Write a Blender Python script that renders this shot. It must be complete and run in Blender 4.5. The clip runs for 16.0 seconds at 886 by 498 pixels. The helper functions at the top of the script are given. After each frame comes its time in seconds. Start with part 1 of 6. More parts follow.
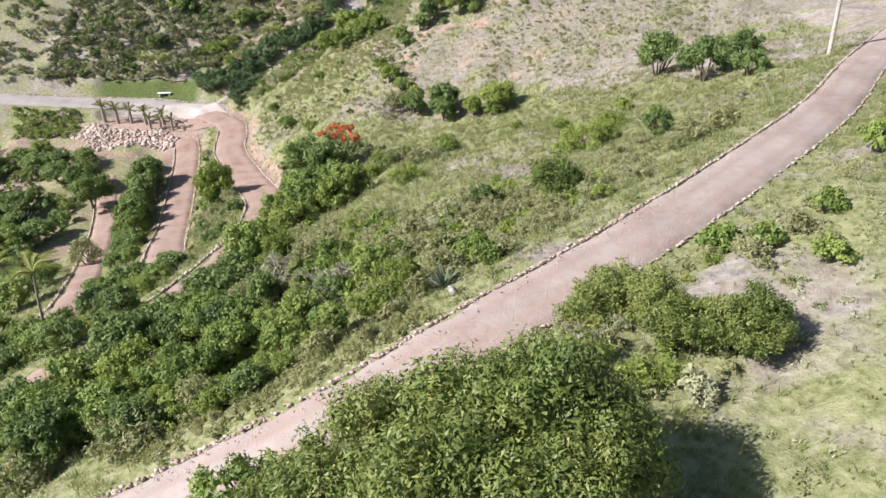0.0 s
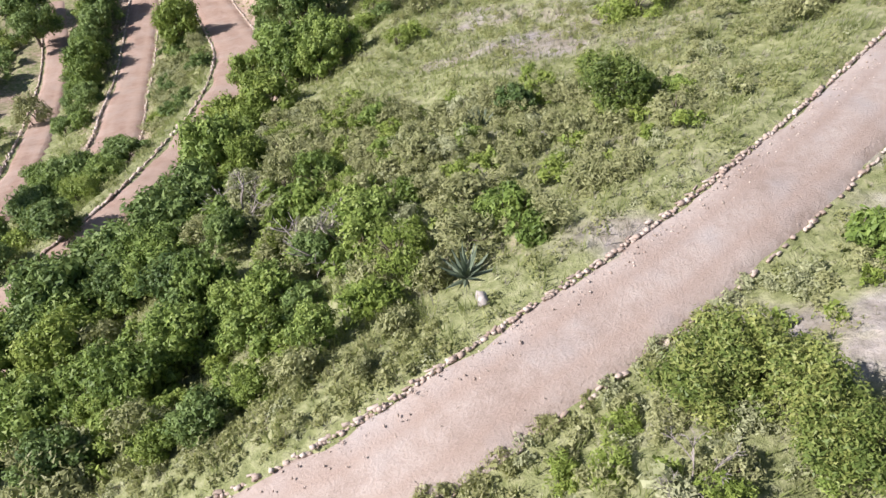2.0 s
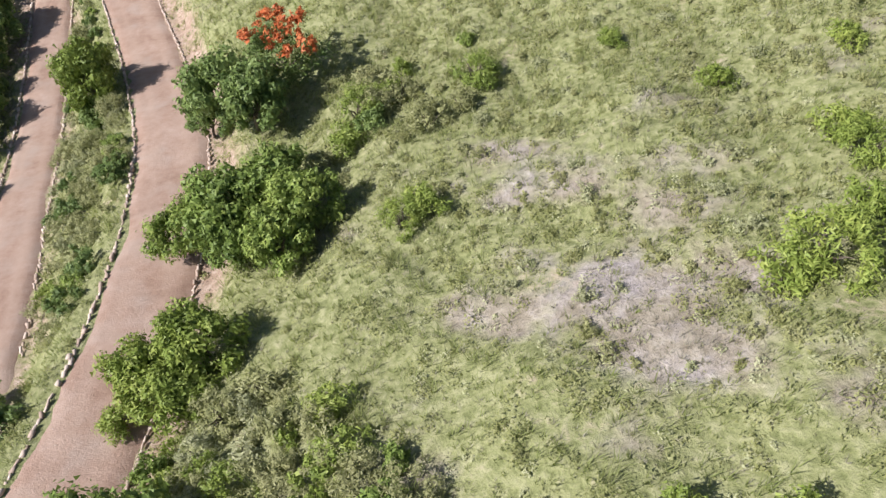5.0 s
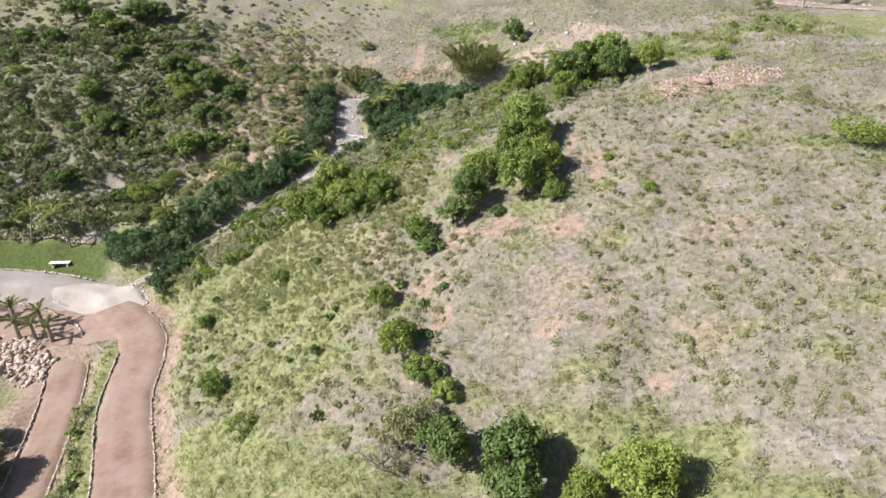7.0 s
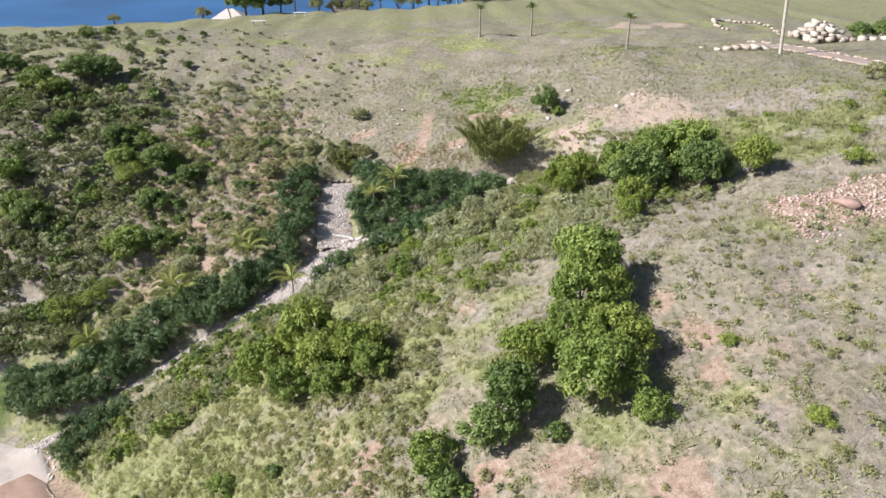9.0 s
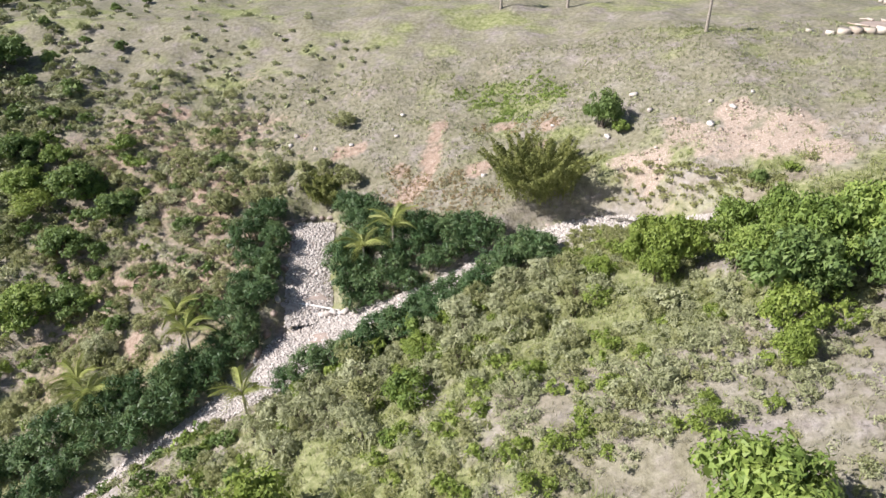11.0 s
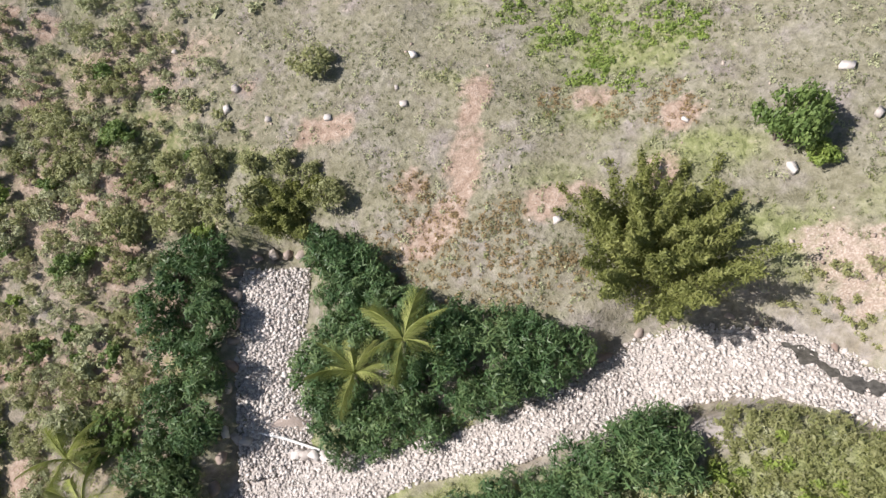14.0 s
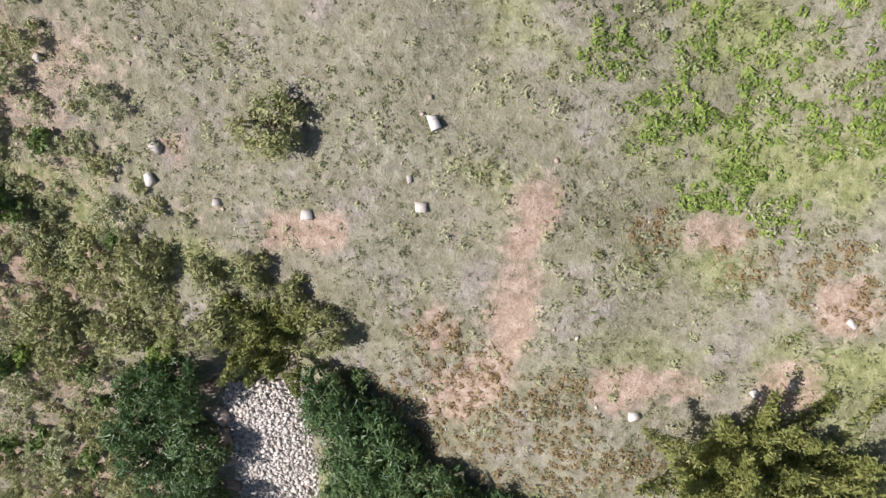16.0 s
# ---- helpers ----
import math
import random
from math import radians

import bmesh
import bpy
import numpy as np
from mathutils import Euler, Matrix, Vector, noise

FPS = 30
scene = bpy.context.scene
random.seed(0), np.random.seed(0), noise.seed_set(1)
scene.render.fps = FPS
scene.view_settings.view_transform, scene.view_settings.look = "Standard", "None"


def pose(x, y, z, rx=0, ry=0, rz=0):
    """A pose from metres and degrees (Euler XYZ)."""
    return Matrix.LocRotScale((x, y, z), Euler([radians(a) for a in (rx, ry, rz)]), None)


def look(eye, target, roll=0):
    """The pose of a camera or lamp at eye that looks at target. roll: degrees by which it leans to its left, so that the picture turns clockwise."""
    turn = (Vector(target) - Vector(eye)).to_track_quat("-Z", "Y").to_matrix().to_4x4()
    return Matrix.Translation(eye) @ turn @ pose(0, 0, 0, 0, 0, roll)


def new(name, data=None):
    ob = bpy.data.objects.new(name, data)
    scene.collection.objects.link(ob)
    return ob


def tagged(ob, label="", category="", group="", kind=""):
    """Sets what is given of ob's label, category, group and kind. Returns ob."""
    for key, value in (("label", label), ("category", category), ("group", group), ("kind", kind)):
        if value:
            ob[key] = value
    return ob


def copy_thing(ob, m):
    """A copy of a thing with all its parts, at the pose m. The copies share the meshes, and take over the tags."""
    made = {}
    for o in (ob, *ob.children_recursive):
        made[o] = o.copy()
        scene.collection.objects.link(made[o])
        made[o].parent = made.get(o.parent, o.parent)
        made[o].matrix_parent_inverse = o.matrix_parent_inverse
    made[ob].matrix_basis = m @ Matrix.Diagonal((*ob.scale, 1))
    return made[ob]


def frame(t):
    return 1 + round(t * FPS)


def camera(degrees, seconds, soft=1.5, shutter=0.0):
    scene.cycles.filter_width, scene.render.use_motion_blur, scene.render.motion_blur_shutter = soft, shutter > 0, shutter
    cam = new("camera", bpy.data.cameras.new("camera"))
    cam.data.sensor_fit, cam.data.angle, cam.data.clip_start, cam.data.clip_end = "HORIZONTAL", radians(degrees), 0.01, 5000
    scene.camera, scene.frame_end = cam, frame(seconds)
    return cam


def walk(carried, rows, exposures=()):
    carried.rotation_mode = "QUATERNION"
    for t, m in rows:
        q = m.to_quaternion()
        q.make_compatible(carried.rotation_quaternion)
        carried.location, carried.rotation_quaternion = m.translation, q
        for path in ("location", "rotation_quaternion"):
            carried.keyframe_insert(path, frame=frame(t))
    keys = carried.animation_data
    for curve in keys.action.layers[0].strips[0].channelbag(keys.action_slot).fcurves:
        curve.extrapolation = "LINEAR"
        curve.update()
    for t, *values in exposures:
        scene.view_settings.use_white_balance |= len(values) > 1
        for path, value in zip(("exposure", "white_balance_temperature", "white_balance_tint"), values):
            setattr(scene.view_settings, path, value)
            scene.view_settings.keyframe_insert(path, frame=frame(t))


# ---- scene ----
cam = camera(66.11, 16.0, soft=1.5)
# seconds, x, y, z, pitch, yaw, roll
ROWS = [
    (0.0, -0.00, 0.00, 30.13, -31.38, -0.00, -0.47),
    (0.5, -0.16, 1.88, 29.99, -33.24, -0.06, -0.23),
    (1.0, -0.35, 3.88, 29.85, -38.66, -0.18, 0.01),
    (1.5, -0.50, 6.07, 29.70, -43.88, -0.27, 0.22),
    (2.0, -0.67, 8.52, 29.60, -47.18, -0.35, 0.20),
    (2.5, -0.84, 11.21, 29.46, -46.95, -0.40, 0.13),
    (3.0, -1.01, 14.06, 29.29, -46.67, -0.35, 0.09),
    (4.0, -1.58, 20.94, 29.13, -52.43, -1.39, 0.02),
    (5.0, -2.06, 28.01, 29.23, -56.12, -2.27, 0.08),
    (5.5, -2.11, 31.08, 29.40, -53.26, -2.01, 0.13),
    (6.0, -1.93, 33.57, 29.68, -45.15, -0.95, 0.11),
    (6.5, -2.11, 36.16, 29.89, -31.94, 1.01, -0.30),
    (7.0, -2.34, 40.48, 30.00, -27.94, 1.12, -0.22),
    (7.5, -2.66, 45.17, 30.08, -26.00, 1.11, -0.27),
    (8.0, -3.02, 49.69, 30.10, -25.75, 1.10, -0.21),
    (8.5, -3.40, 54.19, 30.08, -25.73, 1.06, -0.08),
    (9.0, -3.75, 58.71, 30.02, -25.70, 1.05, 0.02),
    (10.0, -4.57, 67.47, 29.68, -26.75, 0.81, 0.05),
    (10.5, -4.99, 71.75, 29.50, -27.99, 0.65, 0.09),
    (11.5, -5.75, 80.18, 29.45, -32.30, 0.44, 0.29),
    (12.0, -6.02, 84.38, 29.69, -35.53, 0.46, 0.22),
    (12.5, -6.16, 86.89, 30.31, -37.74, 0.81, 0.05),
    (13.0, -6.27, 89.32, 31.04, -40.45, 1.30, -0.19),
    (13.5, -6.56, 93.92, 31.34, -45.74, 1.37, -0.25),
    (14.0, -6.92, 98.70, 31.41, -53.54, 1.38, -0.38),
    (14.5, -7.35, 103.45, 31.40, -62.32, 1.36, -0.41),
    (15.0, -7.76, 108.28, 31.24, -71.52, 1.19, -0.35),
    (15.5, -8.07, 113.15, 30.98, -80.66, 1.05, -0.17),
    (16.0, -8.34, 117.95, 30.73, -90.29, 0.89, 0.00),
]
EXPOSURE = 0.55
walk(cam, [(t, pose(x, y, z, 90 + pitch, 0, yaw) @ pose(0, 0, 0, 0, 0, roll)) for t, x, y, z, pitch, yaw, roll in ROWS],
     exposures=[(0.0, EXPOSURE + 0.14, 6350, 17), (3.0, EXPOSURE + 0.14, 6350, 17), (6.0, EXPOSURE, 6450, 14.5), (9.0, EXPOSURE - 0.02, 6450, 14.5), (11.5, EXPOSURE + 0.10, 6450, 14.5),
                (13.0, EXPOSURE + 0.08, 6450, 14.5), (14.5, EXPOSURE - 0.15, 6500, 14), (16.0, EXPOSURE - 0.16, 6500, 14)])

# ---- light ----
SUN_TO = Vector((0.93, 0.25, -0.80))  # the way the sunlight travels
world = bpy.data.worlds.new("world")
scene.world = world
world.use_nodes = True
sky = world.node_tree.nodes.new("ShaderNodeTexSky")
sky.sky_type = "NISHITA"
sky.sun_disc = False
sky.sun_elevation = math.asin(0.80 / SUN_TO.length)
sky.sun_rotation = math.atan2(-SUN_TO.x, -SUN_TO.y)
back = world.node_tree.nodes["Background"]
back.inputs["Strength"].default_value = 0.062
world.node_tree.links.new(sky.outputs[0], back.inputs["Color"])
sun = new("sun", bpy.data.lights.new("sun", "SUN"))
sun.data.energy = 5.0
sun.data.angle = radians(0.6)
sun.data.color = (1.0, 0.96, 0.91)
sun.matrix_world = look((0, 0, 60), Vector((0, 0, 60)) + SUN_TO)


# ---- materials ----
def nodes_of(name):
    m = bpy.data.materials.new(name)
    m.use_nodes = True
    nt = m.node_tree
    return m, nt, nt.nodes["Principled BSDF"]


def add(nt, kind, **values):
    n = nt.nodes.new("ShaderNode" + kind)
    for key, v in values.items():
        n.inputs[key.replace("_", " ")].default_value = v
    return n


def noise_of(nt, coords, scale, detail=4.0, rough=0.6):
    n = add(nt, "TexNoise", Scale=scale, Detail=detail, Roughness=rough)
    nt.links.new(coords, n.inputs["Vector"])
    return n.outputs["Fac"]


def ramp(nt, fac, stops):
    n = nt.nodes.new("ShaderNodeValToRGB")
    els = n.color_ramp.elements
    while len(els) < len(stops):
        els.new(0.5)
    for e, (at, c) in zip(els, stops):
        e.position = at
        e.color = (*c, 1) if len(c) == 3 else c
    nt.links.new(fac, n.inputs["Fac"])
    return n.outputs["Color"]


def mixed(nt, fac, a, b, blend="MIX"):
    n = nt.nodes.new("ShaderNodeMix")
    n.data_type = "RGBA"
    n.blend_type = blend
    for k, v in (("Factor", fac), (6, a), (7, b)):
        socket = n.inputs[0] if k == "Factor" else n.inputs[k]
        if isinstance(v, (int, float)):
            socket.default_value = v
        elif isinstance(v, tuple):
            socket.default_value = (*v, 1)
        else:
            nt.links.new(v, socket)
    return n.outputs[2]


def maths(nt, op, a, b=0.0, clamp=False):
    n = nt.nodes.new("ShaderNodeMath")
    n.operation = op
    n.use_clamp = clamp
    for k, v in ((0, a), (1, b)):
        if isinstance(v, (int, float)):
            n.inputs[k].default_value = v
        else:
            nt.links.new(v, n.inputs[k])
    return n.outputs[0]


def bumped(nt, bsdf, fac, strength, distance):
    n = add(nt, "Bump", Strength=strength, Distance=distance)
    nt.links.new(fac, n.inputs["Height"])
    nt.links.new(n.outputs[0], bsdf.inputs["Normal"])


def world_coords(nt):
    return nt.nodes.new("ShaderNodeNewGeometry").outputs["Position"]


def attr(nt, name):
    n = nt.nodes.new("ShaderNodeAttribute")
    n.attribute_name = name
    return n.outputs["Fac"]


def ground_material():
    m, nt, b = nodes_of("hillside_ground")
    co = world_coords(nt)
    big, mid, fine, tiny = (noise_of(nt, co, s, 5, 0.65) for s in (0.13, 0.7, 3.2, 14.0))
    dry = ramp(nt, maths(nt, "ADD", maths(nt, "MULTIPLY", mid, 0.5), maths(nt, "MULTIPLY", fine, 0.5)),
               [(0.34, (0.17, 0.148, 0.11)), (0.46, (0.265, 0.233, 0.18)), (0.56, (0.345, 0.31, 0.25)), (0.68, (0.42, 0.38, 0.32))])
    green = ramp(nt, fine, [(0.35, (0.155, 0.175, 0.072)), (0.5, (0.245, 0.262, 0.122)), (0.66, (0.335, 0.34, 0.19))])
    soil = ramp(nt, maths(nt, "ADD", maths(nt, "MULTIPLY", fine, 0.6), maths(nt, "MULTIPLY", tiny, 0.4)),
                [(0.36, (0.22, 0.152, 0.112)), (0.5, (0.345, 0.258, 0.20)), (0.64, (0.47, 0.385, 0.32))])
    pale = ramp(nt, tiny, [(0.36, (0.31, 0.24, 0.19)), (0.55, (0.45, 0.365, 0.30)), (0.66, (0.56, 0.485, 0.425))])
    lawn = ramp(nt, fine, [(0.35, (0.07, 0.10, 0.03)), (0.65, (0.13, 0.17, 0.055))])
    ashy = noise_of(nt, co, 0.45, 6, 0.7)
    dry = mixed(nt, maths(nt, "MULTIPLY", maths(nt, "SUBTRACT", ashy, 0.47), 5.0, True), dry, ramp(nt, fine, [(0.35, (0.27, 0.245, 0.235)), (0.65, (0.46, 0.42, 0.41))]))
    gfac = maths(nt, "MULTIPLY", maths(nt, "SUBTRACT", maths(nt, "ADD", attr(nt, "green"), maths(nt, "MULTIPLY", mid, 1.2)), 0.75), 2.6, True)
    grain = maths(nt, "ADD", maths(nt, "MULTIPLY", fine, 0.6), maths(nt, "MULTIPLY", tiny, 0.4))
    olive = ramp(nt, grain, [(0.36, (0.125, 0.122, 0.072)), (0.5, (0.215, 0.208, 0.135)), (0.64, (0.315, 0.30, 0.22))])
    lilac = ramp(nt, grain, [(0.36, (0.165, 0.142, 0.132)), (0.5, (0.275, 0.242, 0.228)), (0.64, (0.385, 0.348, 0.335))])
    heath = mixed(nt, maths(nt, "MULTIPLY", maths(nt, "SUBTRACT", noise_of(nt, co, 0.6, 5, 0.65), 0.49), 5.0, True), olive, lilac)
    dry = mixed(nt, maths(nt, "MULTIPLY", attr(nt, "heath"), 0.75), dry, heath)
    col = mixed(nt, gfac, dry, green)
    sfac = maths(nt, "MULTIPLY", maths(nt, "SUBTRACT", maths(nt, "ADD", attr(nt, "soil"), maths(nt, "MULTIPLY", maths(nt, "ADD", maths(nt, "ADD", mid, maths(nt, "MULTIPLY", big, 0.5)), maths(nt, "MULTIPLY", maths(nt, "SUBTRACT", fine, 0.5), 1.4)), 0.9)), 0.94), 2.4, True)
    col = mixed(nt, sfac, col, soil)
    pfac = maths(nt, "MULTIPLY", maths(nt, "SUBTRACT", maths(nt, "ADD", attr(nt, "pale"), maths(nt, "MULTIPLY", fine, 0.8)), 0.9), 3.0, True)
    col = mixed(nt, pfac, col, pale)
    col = mixed(nt, attr(nt, "lawn"), col, lawn)
    nt.links.new(col, b.inputs["Base Color"])
    b.inputs["Roughness"].default_value = 0.95
    b.inputs["Specular IOR Level"].default_value = 0.15
    bumped(nt, b, maths(nt, "ADD", fine, maths(nt, "MULTIPLY", tiny, 0.5)), 0.65, 0.16)
    return m


def dirt_road_material(name, dark, mid_c, light, streak, cool=None):
    m, nt, b = nodes_of(name)
    co = world_coords(nt)
    big, fine, tiny = (noise_of(nt, co, s, 6, 0.65) for s in (0.35, 2.4, 16.0))
    f = maths(nt, "ADD", maths(nt, "MULTIPLY", big, 0.55), maths(nt, "ADD", maths(nt, "MULTIPLY", fine, 0.3), maths(nt, "MULTIPLY", tiny, 0.2)))
    col = ramp(nt, f, [(0.38, dark), (0.5, mid_c), (0.64, light)])
    if cool:
        dust = noise_of(nt, co, 0.55, 4, 0.55)
        col = mixed(nt, maths(nt, "MULTIPLY", maths(nt, "SUBTRACT", dust, 0.5), 3.5, True), col, cool)
    rut = attr(nt, "rut")
    col = mixed(nt, maths(nt, "MULTIPLY", rut, maths(nt, "ADD", fine, 0.1), True), col, streak)
    bent = nt.nodes.new("ShaderNodeVectorMath")
    bent.operation = "MULTIPLY_ADD"
    warp = nt.nodes.new("ShaderNodeTexNoise")
    warp.inputs["Scale"].default_value, warp.inputs["Detail"].default_value = 1.7, 4.0
    nt.links.new(co, warp.inputs["Vector"])
    nt.links.new(warp.outputs["Color"], bent.inputs[0])
    bent.inputs[1].default_value = (1.3, 1.3, 0.0)
    nt.links.new(co, bent.inputs[2])
    cell = nt.nodes.new("ShaderNodeTexVoronoi")
    cell.feature = "DISTANCE_TO_EDGE"
    cell.inputs["Scale"].default_value = 0.6
    nt.links.new(bent.outputs[0], cell.inputs["Vector"])
    edge = maths(nt, "SUBTRACT", 1.0, maths(nt, "MULTIPLY", cell.outputs["Distance"], 28.0, True), True)
    rill = maths(nt, "MULTIPLY", edge, maths(nt, "MULTIPLY", maths(nt, "SUBTRACT", fine, 0.5), 6.0, True), True)
    col = mixed(nt, maths(nt, "MULTIPLY", rill, 0.2), col, tuple(0.62 * c for c in dark))
    nt.links.new(col, b.inputs["Base Color"])
    b.inputs["Roughness"].default_value = 0.95
    b.inputs["Specular IOR Level"].default_value = 0.2
    bumped(nt, b, maths(nt, "SUBTRACT", maths(nt, "ADD", fine, tiny), maths(nt, "MULTIPLY", rill, 0.4)), 0.6, 0.05)
    return m


def stone_material(name, stops, scale=6.0):
    m, nt, b = nodes_of(name)
    co = world_coords(nt)
    info = nt.nodes.new("ShaderNodeObjectInfo")
    geo = nt.nodes.new("ShaderNodeNewGeometry")
    r = maths(nt, "FRACT", maths(nt, "ADD", info.outputs["Random"], geo.outputs["Random Per Island"]))
    n = noise_of(nt, co, scale, 5, 0.65)
    f = maths(nt, "ADD", maths(nt, "MULTIPLY", r, 0.6), maths(nt, "MULTIPLY", n, 0.5))
    nt.links.new(ramp(nt, f, stops), b.inputs["Base Color"])
    b.inputs["Roughness"].default_value = 0.9
    bumped(nt, b, n, 0.6, 0.04)
    return m


def leaf_material(name, stops, through_light=0.27, rough=0.55):
    m, nt, b = nodes_of(name)
    geo = nt.nodes.new("ShaderNodeNewGeometry")
    info = nt.nodes.new("ShaderNodeObjectInfo")
    n = noise_of(nt, geo.outputs["Position"], 1.1, 3, 0.6)
    f = maths(nt, "ADD", maths(nt, "MULTIPLY", geo.outputs["Random Per Island"], 0.28),
              maths(nt, "ADD", maths(nt, "MULTIPLY", n, 0.62), maths(nt, "MULTIPLY", info.outputs["Random"], 0.2)))
    col = ramp(nt, f, stops)
    nt.links.new(col, b.inputs["Base Color"])
    b.inputs["Roughness"].default_value = rough
    b.inputs["Specular IOR Level"].default_value = 0.3
    t = nt.nodes.new("ShaderNodeBsdfTranslucent")
    nt.links.new(mixed(nt, 0.35, col, (0.30, 0.34, 0.09)), t.inputs["Color"])
    mix = nt.nodes.new("ShaderNodeMixShader")
    mix.inputs[0].default_value = through_light
    nt.links.new(b.outputs[0], mix.inputs[1])
    nt.links.new(t.outputs[0], mix.inputs[2])
    nt.links.new(mix.outputs[0], nt.nodes["Material Output"].inputs["Surface"])
    return m


def plain_material(name, dark, light, scale=8.0, rough=0.8):
    m, nt, b = nodes_of(name)
    n = noise_of(nt, world_coords(nt), scale, 5, 0.65)
    nt.links.new(ramp(nt, n, [(0.35, dark), (0.65, light)]), b.inputs["Base Color"])
    b.inputs["Roughness"].default_value = rough
    bumped(nt, b, n, 0.4, 0.02)
    return m


GROUND = ground_material()
ROAD_UP = dirt_road_material("packed_earth_road", (0.265, 0.205, 0.17), (0.355, 0.29, 0.25), (0.435, 0.375, 0.335), (0.32, 0.24, 0.195), (0.355, 0.325, 0.31))
ROAD_LOW = dirt_road_material("red_earth_road", (0.235, 0.15, 0.11), (0.325, 0.225, 0.175), (0.415, 0.315, 0.26), (0.40, 0.295, 0.235), (0.365, 0.295, 0.25))
ASPHALT = dirt_road_material("worn_grey_paving", (0.25, 0.22, 0.20), (0.33, 0.31, 0.285), (0.42, 0.40, 0.37), (0.36, 0.31, 0.27))
CONCRETE = dirt_road_material("pale_concrete", (0.36, 0.325, 0.29), (0.46, 0.425, 0.385), (0.55, 0.51, 0.47), (0.47, 0.40, 0.35))
BED = dirt_road_material("gravel_bed", (0.30, 0.27, 0.24), (0.43, 0.39, 0.36), (0.54, 0.50, 0.47), (0.34, 0.31, 0.28))
WHITE_STONE = stone_material("white_limestone", [(0.12, (0.28, 0.24, 0.215)), (0.4, (0.48, 0.435, 0.40)), (0.85, (0.64, 0.60, 0.565))])
KERB_STONE = stone_material("pale_kerb_stone", [(0.15, (0.26, 0.19, 0.15)), (0.5, (0.43, 0.34, 0.28)), (0.9, (0.60, 0.52, 0.45))])
PALE_STONE = stone_material("pale_yellowish_rock", [(0.15, (0.34, 0.28, 0.225)), (0.5, (0.50, 0.44, 0.37)), (0.85, (0.64, 0.59, 0.51))])
RED_STONE = stone_material("pinkish_rubble", [(0.15, (0.33, 0.22, 0.185)), (0.5, (0.47, 0.35, 0.30)), (0.85, (0.60, 0.50, 0.44))])
BOULDER_STONE = stone_material("grey_brown_boulder", [(0.15, (0.20, 0.14, 0.11)), (0.5, (0.34, 0.27, 0.23)), (0.85, (0.48, 0.42, 0.37))])
LEAF_GREEN = leaf_material("fresh_green_leaves", [(0.2, (0.072, 0.122, 0.029)), (0.5, (0.170, 0.250, 0.056)), (0.8, (0.325, 0.405, 0.105))])
LEAF_THICKET = leaf_material("glossy_thicket_leaves", [(0.2, (0.052, 0.092, 0.022)), (0.5, (0.135, 0.190, 0.044)), (0.82, (0.355, 0.37, 0.115))], 0.22, 0.5)
LEAF_DARK = leaf_material("dark_green_leaves", [(0.2, (0.055, 0.098, 0.030)), (0.5, (0.128, 0.198, 0.058)), (0.8, (0.250, 0.335, 0.105))])
LEAF_LIME = leaf_material("yellow_green_leaves", [(0.2, (0.10, 0.148, 0.03)), (0.5, (0.205, 0.28, 0.056)), (0.8, (0.36, 0.42, 0.105))])
LEAF_OLIVE = leaf_material("dull_olive_leaves", [(0.2, (0.175, 0.19, 0.078)), (0.5, (0.275, 0.29, 0.13)), (0.8, (0.385, 0.39, 0.195))])
LEAF_SCRUB = leaf_material("dark_olive_leaves", [(0.2, (0.092, 0.112, 0.044)), (0.5, (0.176, 0.20, 0.085)), (0.8, (0.285, 0.305, 0.148))])
LEAF_AGAVE = leaf_material("agave_leaves", [(0.2, (0.085, 0.115, 0.075)), (0.5, (0.15, 0.19, 0.125)), (0.8, (0.25, 0.295, 0.205))], 0.1, 0.45)
LEAF_RUST = leaf_material("rusty_dry_herbs", [(0.2, (0.17, 0.105, 0.052)), (0.5, (0.265, 0.185, 0.095)), (0.8, (0.36, 0.275, 0.15))])
LEAF_HERB = leaf_material("dull_green_herbs", [(0.2, (0.125, 0.14, 0.068)), (0.5, (0.20, 0.218, 0.115)), (0.8, (0.30, 0.31, 0.18))], 0.35)
LEAF_GREY = leaf_material("grey_green_leaves", [(0.2, (0.265, 0.285, 0.15)), (0.5, (0.375, 0.395, 0.225)), (0.8, (0.485, 0.495, 0.315))])
LEAF_HEDGE = leaf_material("oleander_leaves", [(0.2, (0.030, 0.069, 0.025)), (0.5, (0.072, 0.135, 0.052)), (0.8, (0.162, 0.226, 0.091))], 0.18, 0.45)
LEAF_BAMBOO = leaf_material("bamboo_leaves", [(0.2, (0.095, 0.112, 0.03)), (0.5, (0.20, 0.222, 0.066)), (0.8, (0.34, 0.35, 0.125))])
LEAF_PALM = leaf_material("palm_leaflets", [(0.2, (0.165, 0.20, 0.05)), (0.5, (0.32, 0.36, 0.11)), (0.8, (0.52, 0.53, 0.22))], 0.35)
PETAL = leaf_material("orange_red_petals", [(0.2, (0.34, 0.07, 0.025)), (0.5, (0.54, 0.145, 0.05)), (0.8, (0.68, 0.24, 0.09))], 0.2)
TWIG_GREY = plain_material("grey_dry_twigs", (0.20, 0.17, 0.15), (0.40, 0.36, 0.33))
GRASS_GREEN = leaf_material("green_grass", [(0.2, (0.205, 0.262, 0.082)), (0.5, (0.305, 0.352, 0.138)), (0.8, (0.445, 0.462, 0.245))], 0.55, 0.8)
